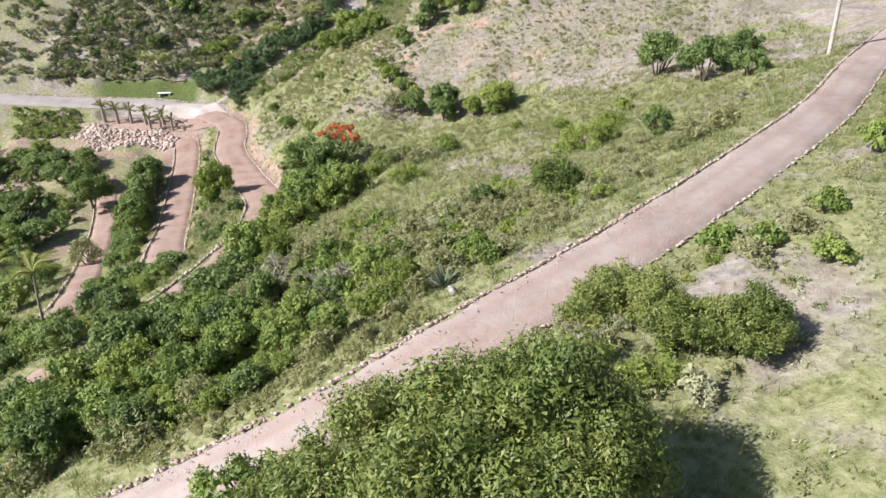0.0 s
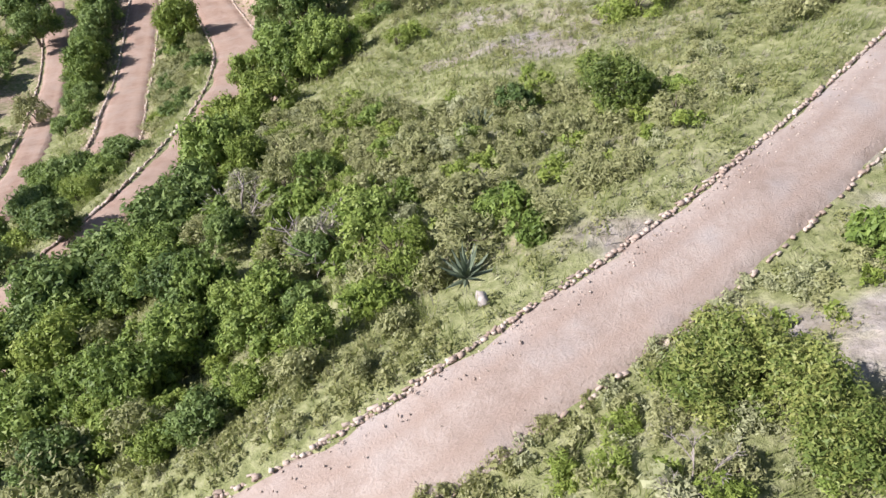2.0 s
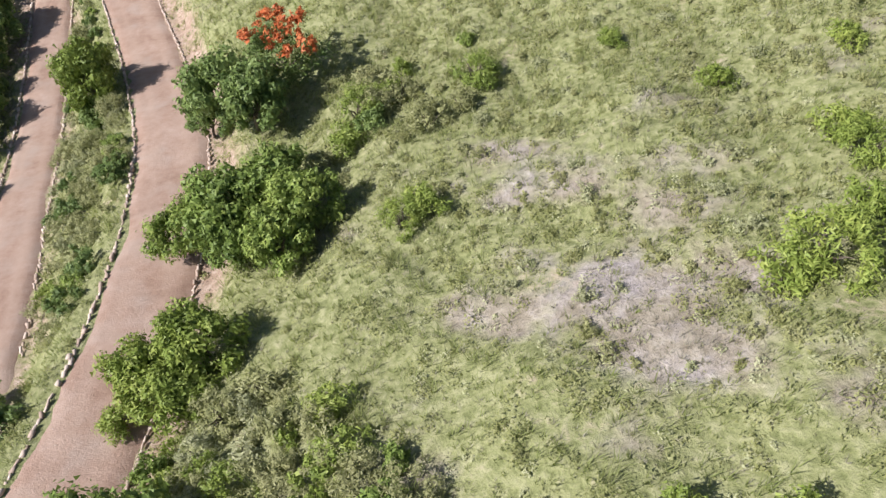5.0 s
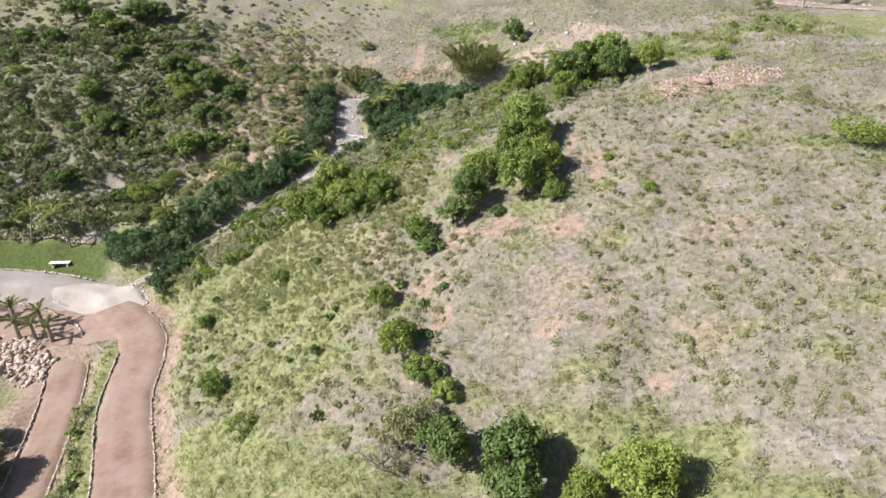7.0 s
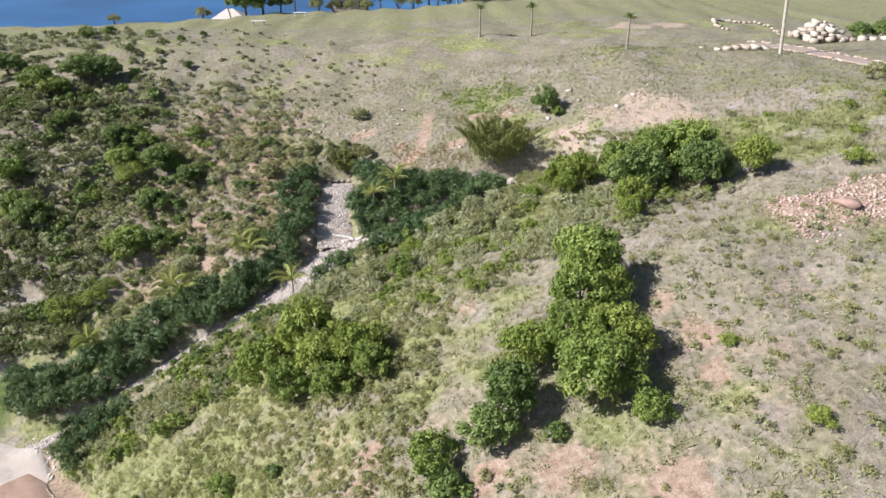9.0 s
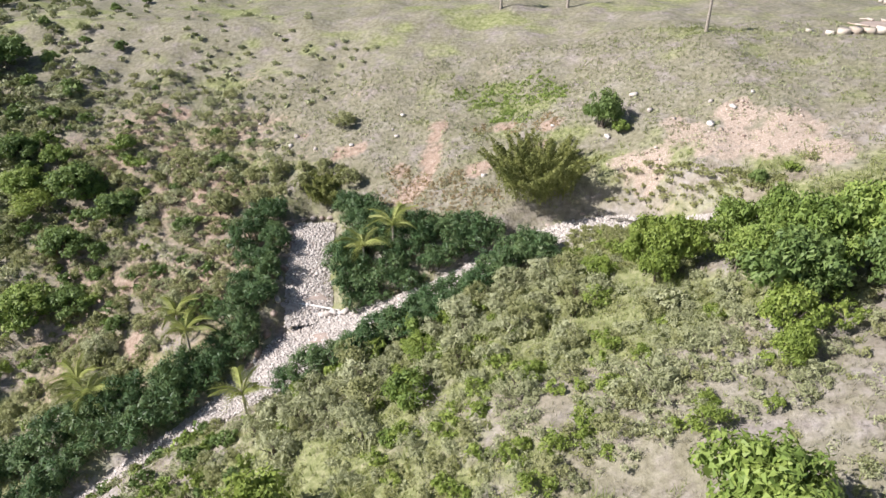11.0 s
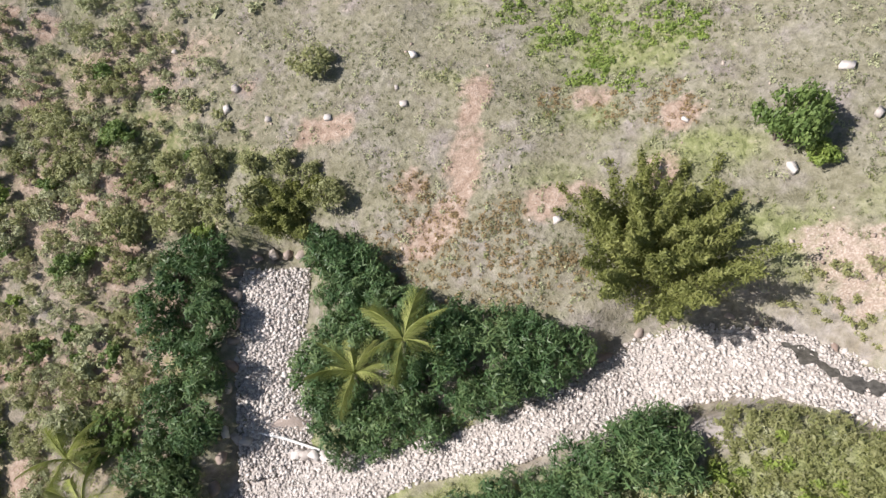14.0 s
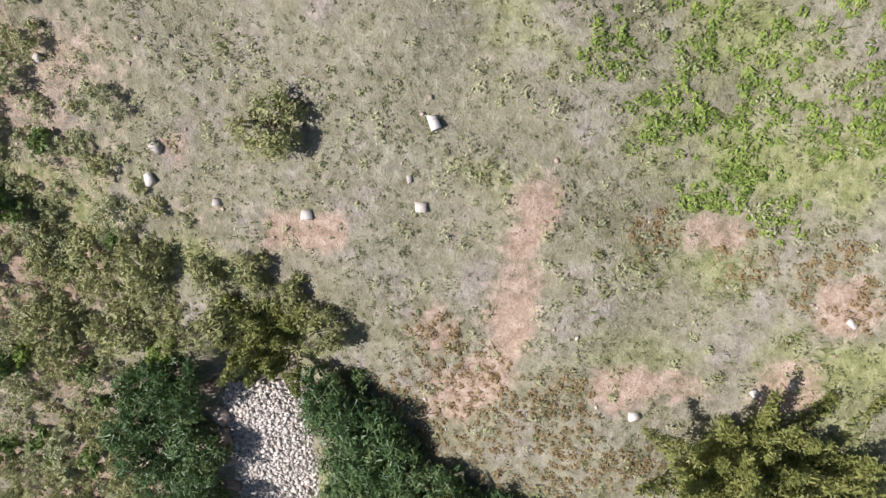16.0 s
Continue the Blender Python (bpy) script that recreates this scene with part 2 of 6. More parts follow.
GRASS_LIME = leaf_material("yellow_green_grass", [(0.2, (0.235, 0.262, 0.098)), (0.5, (0.36, 0.375, 0.165)), (0.8, (0.49, 0.48, 0.27))], 0.5, 0.8)
GRASS_DRY = leaf_material("straw_grass", [(0.2, (0.285, 0.26, 0.2)), (0.5, (0.405, 0.378, 0.31)), (0.8, (0.53, 0.50, 0.425))], 0.55, 0.85)
GRASS_GREY = leaf_material("grey_green_herbs", [(0.2, (0.205, 0.205, 0.122)), (0.5, (0.326, 0.320, 0.211)), (0.8, (0.461, 0.442, 0.320))], 0.45, 0.85)
BARK = plain_material("grey_brown_bark", (0.09, 0.07, 0.055), (0.22, 0.18, 0.145))
PALM_BARK = plain_material("pale_palm_bark", (0.20, 0.17, 0.14), (0.40, 0.36, 0.31), 14.0)
POLE_WOOD = plain_material("weathered_pole_wood", (0.38, 0.34, 0.29), (0.62, 0.58, 0.51), 5.0)
WHITE_PAINT = plain_material("white_painted_surface", (0.72, 0.71, 0.69), (0.84, 0.83, 0.81), 5.0, 0.6)
PINK_WALL = plain_material("pinkish_render", (0.52, 0.40, 0.36), (0.64, 0.53, 0.48), 3.0)
ROOF_TILE = plain_material("pale_roof", (0.50, 0.47, 0.44), (0.68, 0.65, 0.62), 3.0)
PUDDLE_WATER = plain_material("shallow_water", (0.05, 0.047, 0.042), (0.13, 0.122, 0.108), 7.0, 0.12)
WATER_DARK = plain_material("standing_water", (0.012, 0.012, 0.010), (0.03, 0.028, 0.024), 5.0, 0.06)


def sea_material():
    m, nt, b = nodes_of("blue_sea")
    co = world_coords(nt)
    n = noise_of(nt, co, 0.012, 6, 0.6)
    w = noise_of(nt, co, 0.25, 5, 0.7)
    col = ramp(nt, n, [(0.35, (0.012, 0.075, 0.20)), (0.6, (0.022, 0.13, 0.33)), (0.75, (0.05, 0.21, 0.40))])
    nt.links.new(mixed(nt, ramp(nt, w, [(0.69, (0, 0, 0)), (0.75, (0.8, 0.8, 0.8))]), col, (0.6, 0.65, 0.7)), b.inputs["Base Color"])
    b.inputs["Roughness"].default_value = 0.35
    bumped(nt, b, w, 0.5, 0.6)
    return m


SEA = sea_material()


# ---- plan of the land ----
PLAN_X = (-60, -45, -30, -20, -10, 0, 10, 20, 40)
PLAN_Y = (-5, 15, 30, 45, 60, 75, 90, 105, 120, 135)
# spot heights of the valley, one row for each y
SPOT = np.array([
    [1.6, 5.0, 8.8, 11.7, 14.9, 18.2, 21.1, 23.3, 26.3],
    [-1.0, 2.4, 6.3, 9.4, 13.1, 17.3, 19.8, 21.7, 24.7],
    [-3.4, -0.3, 3.6, 6.6, 10.1, 13.9, 16.8, 19.1, 22.6],
    [-5.6, -3.6, -0.3, 2.9, 6.5, 9.8, 12.6, 15.6, 20.4],
    [-6.6, -5.5, -4.0, -0.5, 5.0, 7.2, 10.4, 13.9, 19.1],
    [-6.2, -4.9, -4.6, -0.5, 6.3, 10.6, 13.6, 15.9, 19.6],
    [-4.7, -4.3, -2.6, 1.9, 8.1, 13.0, 16.1, 18.0, 20.2],
    [0.9, 1.1, 2.6, 5.7, 8.3, 12.3, 16.0, 18.5, 20.1],
    [10.3, 11.8, 11.4, 11.8, 13.7, 15.5, 18.7, 19.4, 19.6],
    [16.6, 17.3, 17.5, 17.6, 18.3, 18.9, 19.2, 19.4, 19.1]])
SEA_LEVEL = -22.0


def spline_weights(knots, x):
    knots = np.array(knots, float)
    x = np.clip(x, knots[0], knots[-1])
    n = len(knots)
    i = np.clip(np.searchsorted(knots, x, side="right") - 1, 0, n - 2)
    step = knots[i + 1] - knots[i]
    s = (x - knots[i]) / step
    k = np.arange(len(x))
    w = np.zeros((len(x), n))
    slope = np.gradient(np.eye(n), knots, axis=0)
    w[k, i] += 2 * s ** 3 - 3 * s ** 2 + 1
    w[k, i + 1] += 3 * s ** 2 - 2 * s ** 3
    return w + ((s ** 3 - 2 * s ** 2 + s) * step)[:, None] * slope[i] + ((s ** 3 - s ** 2) * step)[:, None] * slope[i + 1]


def wave(x, y, size, seed):
    """Cheap smooth noise from -1 to 1."""
    rng = np.random.default_rng(seed)
    out = np.zeros_like(x)
    for k in range(7):
        a, ph, s = rng.uniform(0, 6.28), rng.uniform(0, 6.28), rng.uniform(0.6, 1.9)
        out = out + np.sin((x * math.cos(a) + y * math.sin(a)) * 6.28 / (size * s) + ph)
    return out / 3.2


def smooth(a, b, v):
    t = np.clip((v - a) / (b - a), 0, 1)
    return t * t * (3 - 2 * t)


def curve_points(line, step):
    """Even points along a smooth line through the given ones."""
    line = np.array(line, float)
    d = np.r_[0, np.cumsum(np.hypot(*np.diff(line, axis=0).T))]
    s = np.arange(0, d[-1], step)
    return np.einsum("ni,ij->nj", spline_weights(d, s), line)


def along(line, x, y):
    """Distance from a line of points and the index of the nearest one."""
    if len(x) < 40:
        d = np.hypot(x[:, None] - line[:, 0], y[:, None] - line[:, 1])
        return d.min(1), d.argmin(1)
    best, at = np.full(len(x), 1e9), np.zeros(len(x), int)
    for k, (px, py) in enumerate(line):
        d = np.hypot(x - px, y - py)
        near = d < best
        best[near], at[near] = d[near], k
    return best, at


UPPER_ROAD = curve_points([(-32, 5.8), (-22, 8.9), (-12.5, 11.35), (-6.8, 12.87), (-3.3, 13.9), (-0.95, 15.0), (1.4, 16.5), (3.85, 18.1), (8.4, 21.8), (13.2, 26.3), (19, 32.4), (27.3, 43.2), (34, 50), (46, 59)], 0.5)
LOWER_ROAD = curve_points([(-33.0, 91.6), (-28.1, 86.2), (-26.3, 78.5), (-23.4, 72), (-18.3, 60.6), (-14.6, 50.8), (-13.3, 43), (-13.2, 36.5), (-13.9, 31), (-15.8, 26.4), (-19.5, 22.2), (-27, 17.2)], 0.5)
WEST_ROAD = curve_points([(-75, 98), (-58, 96.5), (-46, 95.6), (-40, 94.6), (-33, 91.8)], 0.5)
TERRACE_PATH = curve_points([(-36, 90), (-33, 82), (-30.2, 71), (-28.0, 63), (-24, 51), (-20.8, 42.5), (-19.5, 38)], 0.5)
LOW_PATH = curve_points([(-41, 76), (-37, 66), (-33, 55), (-29, 46), (-26.6, 40.4), (-25.2, 36.6), (-24.4, 33)], 0.5)
GULLY = curve_points([(-34, 93.6), (-27.7, 97.2), (-20.6, 100.4), (-17.4, 101.9), (-15.0, 103.6), (-13.2, 105.1), (-10.9, 106.1), (-8, 106.6), (-4.9, 106.95), (-2.4, 107.8), (-0.2, 108.8), (1.7, 108.9), (3.8, 108.3), (5.4, 107.2), (7.4, 105.8), (9.7, 104.1)], 0.4)
CHUTE = curve_points([(-13.1, 106.7), (-13.3, 108), (-13.6, 110.5), (-13.8, 113.8)], 0.4)
PLATEAU_PATH = curve_points([(24, 127), (27.1, 123.7), (29.2, 118.6), (32, 112.5), (39, 108)], 0.5)
JUNCTION = curve_points([(-45.5, 90.9), (-42, 90.4), (-38, 89.8), (-34, 89.3), (-29.6, 88.8)], 0.5)
PATHS = ((UPPER_ROAD, 1.22, 2.5), (LOWER_ROAD, 1.85, 2.2), (WEST_ROAD, 2.3, 2.0), (TERRACE_PATH, 1.5, 1.2), (LOW_PATH, 1.3, 1.2), (PLATEAU_PATH, 1.2, 1.0), (JUNCTION, 2.6, 1.5))


def bare_height(x, y):
    z = np.einsum("ni,nj,ij->n", spline_weights(PLAN_Y, y), spline_weights(PLAN_X, x), SPOT)
    far = np.maximum(np.maximum(-85 - x, y - 157 - 12 * smooth(-45, -25, x) - 170 * smooth(-4, 10, x)), 0)
    z = z - 0.45 * far * smooth(0, 12, far)
    z = z + 0.05 * np.maximum(x - 40, 0) * smooth(0, 40, x - 40)
    return np.maximum(z, SEA_LEVEL - 4)


def road_level(line):
    z = bare_height(line[:, 0], line[:, 1])
    k = np.ones(13) / 13
    return np.convolve(np.pad(z, 6, mode="edge"), k, "valid")


LEVELS = [road_level(p[0]) for p in PATHS]
GULLY_Z = road_level(GULLY) - 0.75 - 0.85 * smooth(-4, -0.5, GULLY[:, 0]) * (1 - smooth(5, 8.5, GULLY[:, 0]))
CHUTE_Z = road_level(CHUTE) - 0.35
foot = GULLY_Z[np.argmin(np.hypot(*(GULLY - CHUTE[0]).T))] + 0.08
CHUTE_Z = CHUTE_Z + (foot - CHUTE_Z[0]) * np.linspace(1, 0, len(CHUTE)) ** 2


def gully_half(k):
    return np.interp(GULLY[k, 0], (-34, -31, -22, -17.5, -15.2, -13, -10.9, -8, -3, 0, 4, 7, 9.5), (0.7, 0.36, 0.36, 0.85, 1.6, 1.85, 1.1, 0.75, 0.9, 1.4, 1.25, 0.8, 0.4))


def height(x, y):
    """The land's height at arrays x, y, with the roads cut in and the gully dug."""
    x, y = np.asarray(x, float), np.asarray(y, float)
    z = bare_height(x, y) + 0.22 * wave(x, y, 7.0, 1) + 0.10 * wave(x, y, 2.6, 2)
    for (line, half, soft_edge), level in zip(PATHS, LEVELS):
        d, k = along(line, x, y)
        f = 1 - smooth(half + 0.25, half + 0.25 + soft_edge, d)
        z = z * (1 - f) + (level[k] - 0.11) * f
    d, k = along(CHUTE, x, y)
    f = 1 - smooth(1.35, 2.2, d)
    z = z * (1 - f) + (CHUTE_Z[k] - 0.05) * f
    d, k = along(GULLY, x, y)
    half = gully_half(k)
    f = 1 - smooth(half, half + 1.3, d)
    return z * (1 - f) + (GULLY_Z[k] - 0.05) * f


def height_at(x, y):
    return float(height(np.array([x]), np.array([y]))[0])


# ---- mesh helpers ----
def mesh_object(name, verts, faces, material, parent=None, smooth_faces=False, attributes=None):
    """One mesh object from arrays; faces has three or four columns."""
    verts, faces = np.asarray(verts, np.float32), np.asarray(faces, np.int32)
    me = bpy.data.meshes.new(name)
    n, k = faces.shape
    me.vertices.add(len(verts))
    me.vertices.foreach_set("co", verts.ravel())
    me.loops.add(n * k)
    me.loops.foreach_set("vertex_index", faces.ravel())
    me.polygons.add(n)
    me.polygons.foreach_set("loop_start", np.arange(0, n * k, k, dtype=np.int32))
    if smooth_faces:
        me.polygons.foreach_set("use_smooth", np.ones(n, bool))
    for key, values in (attributes or {}).items():
        a = me.attributes.new(key, "FLOAT", "POINT")
        a.data.foreach_set("value", np.asarray(values, np.float32))
    me.update(calc_edges=True)
    me.materials.append(material)
    ob = new(name, me)
    ob.parent = parent
    return ob


def part(name, bm, material, parent, label=""):
    me = bpy.data.meshes.new(name)
    bm.to_mesh(me)
    bm.free()
    me.materials.append(material)
    ob = new(name, me)
    ob.parent = parent
    return tagged(ob, label)


def grid_faces(nx, ny):
    a = (np.arange(ny - 1)[:, None] * nx + np.arange(nx - 1)).ravel()
    return np.stack([a, a + 1, a + 1 + nx, a + nx], 1)


def stretched(a, b, step, far):
    """Even steps from a to b, then ever wider ones out to far on both sides."""
    out, s, hi = [], step, b
    while hi < far:
        s *= 1.35
        hi += s
        out.append(hi)
    lo, low, s = [], a, step
    while low > -far:
        s *= 1.35
        low -= s
        lo.append(low)
    return np.array(lo[::-1] + list(np.arange(a, b + step / 2, step)) + out)


# ---- ground ----
def patch(x, y, px, py, r, ragged=0.35, seed=5):
    d = np.hypot(x - px, y - py) / r + ragged * wave(x, y, 2.2, seed) * 0.5
    return 1 - smooth(0.6, 1.1, d)


def blotches(x, y, spots, seed=5):
    out = np.zeros_like(x)
    for px, py, r in spots:
        near = (abs(x - px) < 2.5 * r) & (abs(y - py) < 2.5 * r)
        out[near] = np.maximum(out[near], patch(x[near], y[near], px, py, r, 0.35, seed))
    return out


SCARS = [(-5.9, 118.9, 0.75), (-6.2, 118.1, 0.6), (-6.4, 117.0, 0.85), (-6.4, 116.0, 0.85), (-6.6, 115.2, 0.6), (-8.0, 113.7, 1.0), (-7.2, 114.3, 0.9), (-8.5, 115.6, 0.7),
         (-11.5, 118.4, 0.85), (-12.6, 118.3, 0.5), (-3.6, 114.3, 0.9), (-2.3, 114.4, 0.8), (0.1, 114.7, 0.9), (-1.9, 118.3, 0.8), (0.8, 116.6, 0.8), (-15.5, 120.6, 0.6),
         (-21.3, 117.0, 1.5), (-19.3, 117.2, 0.9), (-24.9, 123.9, 0.8), (-26.7, 123.8, 0.8), (-24.9, 120.9, 0.8), (-20.3, 114.2, 1.0), (-23.1, 106.6, 1.0), (-22.6, 116.6, 0.9), (-17.5, 112.5, 1.0), (-19.5, 109.5, 1.0), (-24, 111, 1.1),
         (6.6, 83.7, 1.0), (5.7, 86.0, 0.7), (0.5, 78.3, 1.2), (-2.4, 78.8, 0.8), (-7.5, 81.6, 0.8), (4.3, 76.6, 0.9), (-7.6, 80.0, 0.8), (-3.0, 89.6, 0.5), (6.7, 81.1, 0.7), (-3, 72, 0.8), (-4, 76, 0.9), (2.4, 69.5, 0.8), (7, 65, 0.7)]
PALES = [(7.7, 111.6, 1.2), (8.9, 110.0, 1.4), (10.7, 109.6, 1.4), (12.5, 109.6, 1.7), (13.2, 107.4, 1.3), (5.8, 110.4, 1.1), (4.5, 111.2, 0.9), (7.3, 113.0, 0.9), (10.4, 112.0, 1.3), (15.6, 139.5, 2.4), (20.4, 140.5, 2.0), (17.8, 139.8, 1.6), (12.1, 158, 2.5)]


def land_cover(x, y):
    """How green, bare, stony and mown the land is at x, y."""
    green = 0.10 + 0.25 * wave(x, y, 9, 11) + 0.26 * wave(x, y, 3.0, 12)
    green += 0.60 * (1 - smooth(52, 68, y + 0.5 * x)) + 0.22 * smooth(-2, -12, x) * (1 - smooth(104, 110, y))
    green -= 0.12 * smooth(-2, 6, x) * smooth(60, 72, y) * (1 - smooth(96, 104, y))
    green += 0.55 * smooth(94, 99, y) * (1 - smooth(104, 107, y)) * smooth(-12, -6, x)
    green -= 0.13 * smooth(110, 114, y)
    green += 0.30 * smooth(45, 48, y) * (1 - smooth(57, 62, y)) * smooth(-12, -9, x) * (1 - smooth(7, 13, x))
    green += 0.26 * blotches(x, y, [(-15.8, 88.2, 2.2), (-18.3, 87.4, 2.0), (-1.3, 92.6, 2.6), (-2.4, 89.0, 2.2), (-5.9, 84.1, 1.8), (-8.6, 83.9, 1.8), (9.4, 132.9, 2.2), (7.4, 107.6, 1.6), (10.2, 104.6, 1.6)])
    green += 0.22 * blotches(x, y, [(-0.5, 121, 2.2), (1.5, 119.6, 2.0), (-2, 122.6, 1.6)])
    green += 0.2 * smooth(-2, -7, x) * smooth(74, 79, y) * (1 - smooth(94, 98, y)) + 0.3 * blotches(x, y, [(2.5, 105.2, 2.4), (4.8, 104, 2.0)])
    green -= 0.36 * blotches(x, y, [(4.5, 38.5, 4), (2.5, 43.5, 4.0), (6.0, 44.4, 3.0), (3, 37, 3), (6.5, 41.0, 3.2), (0.5, 38.5, 2.5)])
    green += 0.22 * smooth(45, 49, y) * (1 - smooth(57, 62, y)) * smooth(-11, -8, x) * (1 - smooth(6, 12, x))
    green += 0.15 * smooth(126, 131, y)
    green -= 0.25 * smooth(6, 10, x) * (1 - smooth(22, 28, y))
    soil = 0.16 * wave(x, y, 4, 21) + 0.74 * blotches(x, y, SCARS)
    soil += 0.75 * blotches(x, y, [(13.5, 90.5, 2.0), (16, 90.2, 2.6), (18.6, 90.4, 2.6)]) + 0.44 * smooth(-14, -19, x) * smooth(102, 106, y) * (1 - smooth(122, 127, y)) * (1 - smooth(-30, -36, x))
    d, k = along(LOWER_ROAD, x, y)
    soil += 0.75 * (1 - smooth(2.4, 4.4, d)) * (x > LOWER_ROAD[k, 0])
    d, k = along(TERRACE_PATH, x, y)
    soil += 0.5 * (1 - smooth(1.5, 4, d))
    soil += 0.24 * smooth(-16, -10, x) * (1 - smooth(14, 24, x)) * smooth(62, 68, y) * (1 - smooth(84, 89, y))
    soil += 0.9 * blotches(x, y, [(-40.0, 88.5, 4.5), (-45.5, 91.5, 3.5), (-35.5, 87.5, 2.6)])
    soil += 0.45 * smooth(-30, -36, x) * smooth(36, 44, y) * (1 - smooth(88, 94, y))
    pale = 0.05 * wave(x, y, 4, 31) + 0.80 * blotches(x, y, [(px, py, 1.3 * r) for px, py, r in PALES], 8)
    pale += 0.2 * blotches(x, y, [(8.7, 11.4, 0.9), (9.5, 11.7, 0.7), (7.4, 10.5, 0.7), (8.8, 15.6, 0.7), (6.8, 12.3, 0.7), (1.0, 23.7, 0.5), (3.0, 27.2, 0.6), (1.6, 26.2, 0.5)])
    lawn = (1 - smooth(0.8, 1.5, abs(y - 98.6 + 0.1 * (x + 44)) / 1.6)) * smooth(-53, -50, x) * (1 - smooth(-36.5, -35, x))
    lawn = np.maximum(lawn, smooth(133, 140, y) * 0.10)
    lawn = np.maximum(lawn, 0.1 * smooth(22, 26, x) * smooth(104, 109, y))
    return green, soil, pale, lawn


gx, gy = stretched(-58, 42, 0.48, 2500), stretched(0, 142, 0.48, 2500)
X, Y = (v.ravel() for v in np.meshgrid(gx, gy))
G, S, P, L = land_cover(X, Y)
beyond = (X < -62) | (X > 46) | (Y < -4) | (Y > 150)
G[beyond], S[beyond] = 0.35, 0.0
ground = mesh_object("ground", np.stack([X, Y, height(X, Y)], 1), grid_faces(len(gx), len(gy)), GROUND, None, True,
                     {"green": G, "soil": S, "pale": P, "lawn": L, "heath": np.maximum(smooth(108, 112, Y), 0.8 * smooth(58, 64, Y) * (1 - smooth(92, 97, Y)) * smooth(-28, -22, X))})
tagged(ground, "dry grassy hillside with patches of bare reddish soil", "hillside", kind="structure")

sea = mesh_object("water", [(-6000, -6000, SEA_LEVEL), (6000, -6000, SEA_LEVEL), (6000, 6000, SEA_LEVEL), (-6000, 6000, SEA_LEVEL)], [(0, 1, 2, 3)], SEA)
tagged(sea, "blue sea with small white waves beyond the plateau", "sea", kind="structure")


def strip(name, line, level, half, material, label, category, rows=11, seed=3, lift=0.0, drape=0.0):
    """A road laid along a line, slightly crowned, with ragged edges."""
    t = np.gradient(line, axis=0)
    t /= np.hypot(t[:, 0], t[:, 1])[:, None]
    side = np.stack([t[:, 1], -t[:, 0]], 1)
    half = np.broadcast_to(half, len(line))
    u = np.linspace(-1, 1, rows)
    rag = 1 + 0.07 * wave(line[:, 0] * 3, line[:, 1] * 3, 5, seed)
    xy = line[:, None] + side[:, None] * (u[None, :, None] * (half * rag)[:, None, None])
    z = level[:, None] + 0.03 - 0.05 * abs(u[None]) ** 3 - 0.14 * abs(u[None]) ** 10 + 0.012 * wave(xy[..., 0], xy[..., 1], 1.3, seed) + lift
    if drape:
        z = height(xy[..., 0].ravel(), xy[..., 1].ravel()).reshape(z.shape) + drape - 0.12 * abs(u[None]) ** 8
    k = np.arange(len(line))
    z = z - 0.16 * (1 - np.clip(np.minimum(k, len(line) - 1 - k) / 3, 0, 1))[:, None] ** 2
    rut = np.maximum(np.exp(-((abs(u) - 0.45) / 0.16) ** 2)[None] * np.ones((len(line), 1)), 0)
    ob = mesh_object(name, np.concatenate([xy, z[..., None]], 2).reshape(-1, 3), grid_faces(rows, len(line)), material, None, True, {"rut": rut.ravel()})
    return tagged(ob, label, category, kind="structure")


strip("road_1", UPPER_ROAD, LEVELS[0], 1.24, ROAD_UP, "pale packed-earth track with loose stones along the hillside", "dirt road")
strip("road_2", LOWER_ROAD, LEVELS[1], 1.85, ROAD_LOW, "reddish packed-earth track with wheel ruts between stone kerbs", "dirt road")
strip("road_3", WEST_ROAD[:-6], LEVELS[2][:-6], 2.15, ASPHALT, "grey worn paved road beside a strip of lawn", "road", drape=0.16)
strip("road_4", JUNCTION, LEVELS[6], np.interp(np.linspace(0, 1, len(JUNCTION)), (0, 0.25, 0.8, 1), (1.6, 2.7, 2.8, 2.3)), ROAD_LOW, "reddish earth junction where the tracks meet", "dirt road", 21, drape=0.17)
strip("path_1", TERRACE_PATH, LEVELS[3], 1.45, ROAD_LOW, "red earth terrace path between low stone edges", "path")
strip("path_2", LOW_PATH, LEVELS[4], 1.1, ROAD_LOW, "red earth path on the lower terrace", "path")
strip("stream_bed", GULLY, GULLY_Z, gully_half(np.arange(len(GULLY))) + 0.06, BED, "dry gravel stream bed of the gully", "stream bed")
strip("chute_bed", CHUTE, CHUTE_Z, 1.3, BED, "gravel bed under the stone chute", "stream bed")
strip("path_3", PLATEAU_PATH, LEVELS[5], 1.15, ROAD_UP, "pale earth path edged with stones on the plateau", "path", drape=0.13)


# ---- plants ----
RNG = np.random.default_rng(7)


def leaf_quads(centres, outward, size, slim=0.55, droop=0.0, rng=RNG):
    """Pointed leaves at the centres, facing roughly outward."""
    n = len(centres)
    nrm = outward + rng.normal(0, 0.42, (n, 3))
    nrm[:, 2] += 0.25
    nrm /= np.linalg.norm(nrm, axis=1)[:, None]
    a = np.cross(nrm, rng.normal(0, 1, (n, 3)))
    a /= np.linalg.norm(a, axis=1)[:, None] + 1e-9
    a[:, 2] -= droop
    b = np.cross(nrm, a)
    s = (size * rng.uniform(0.65, 1.35, n))[:, None]
    v = np.stack([centres - a * s - b * s * slim, centres - a * s + b * s * slim, centres + a * s], 1)
    return v.reshape(-1, 3), np.arange(3 * n).reshape(-1, 3)


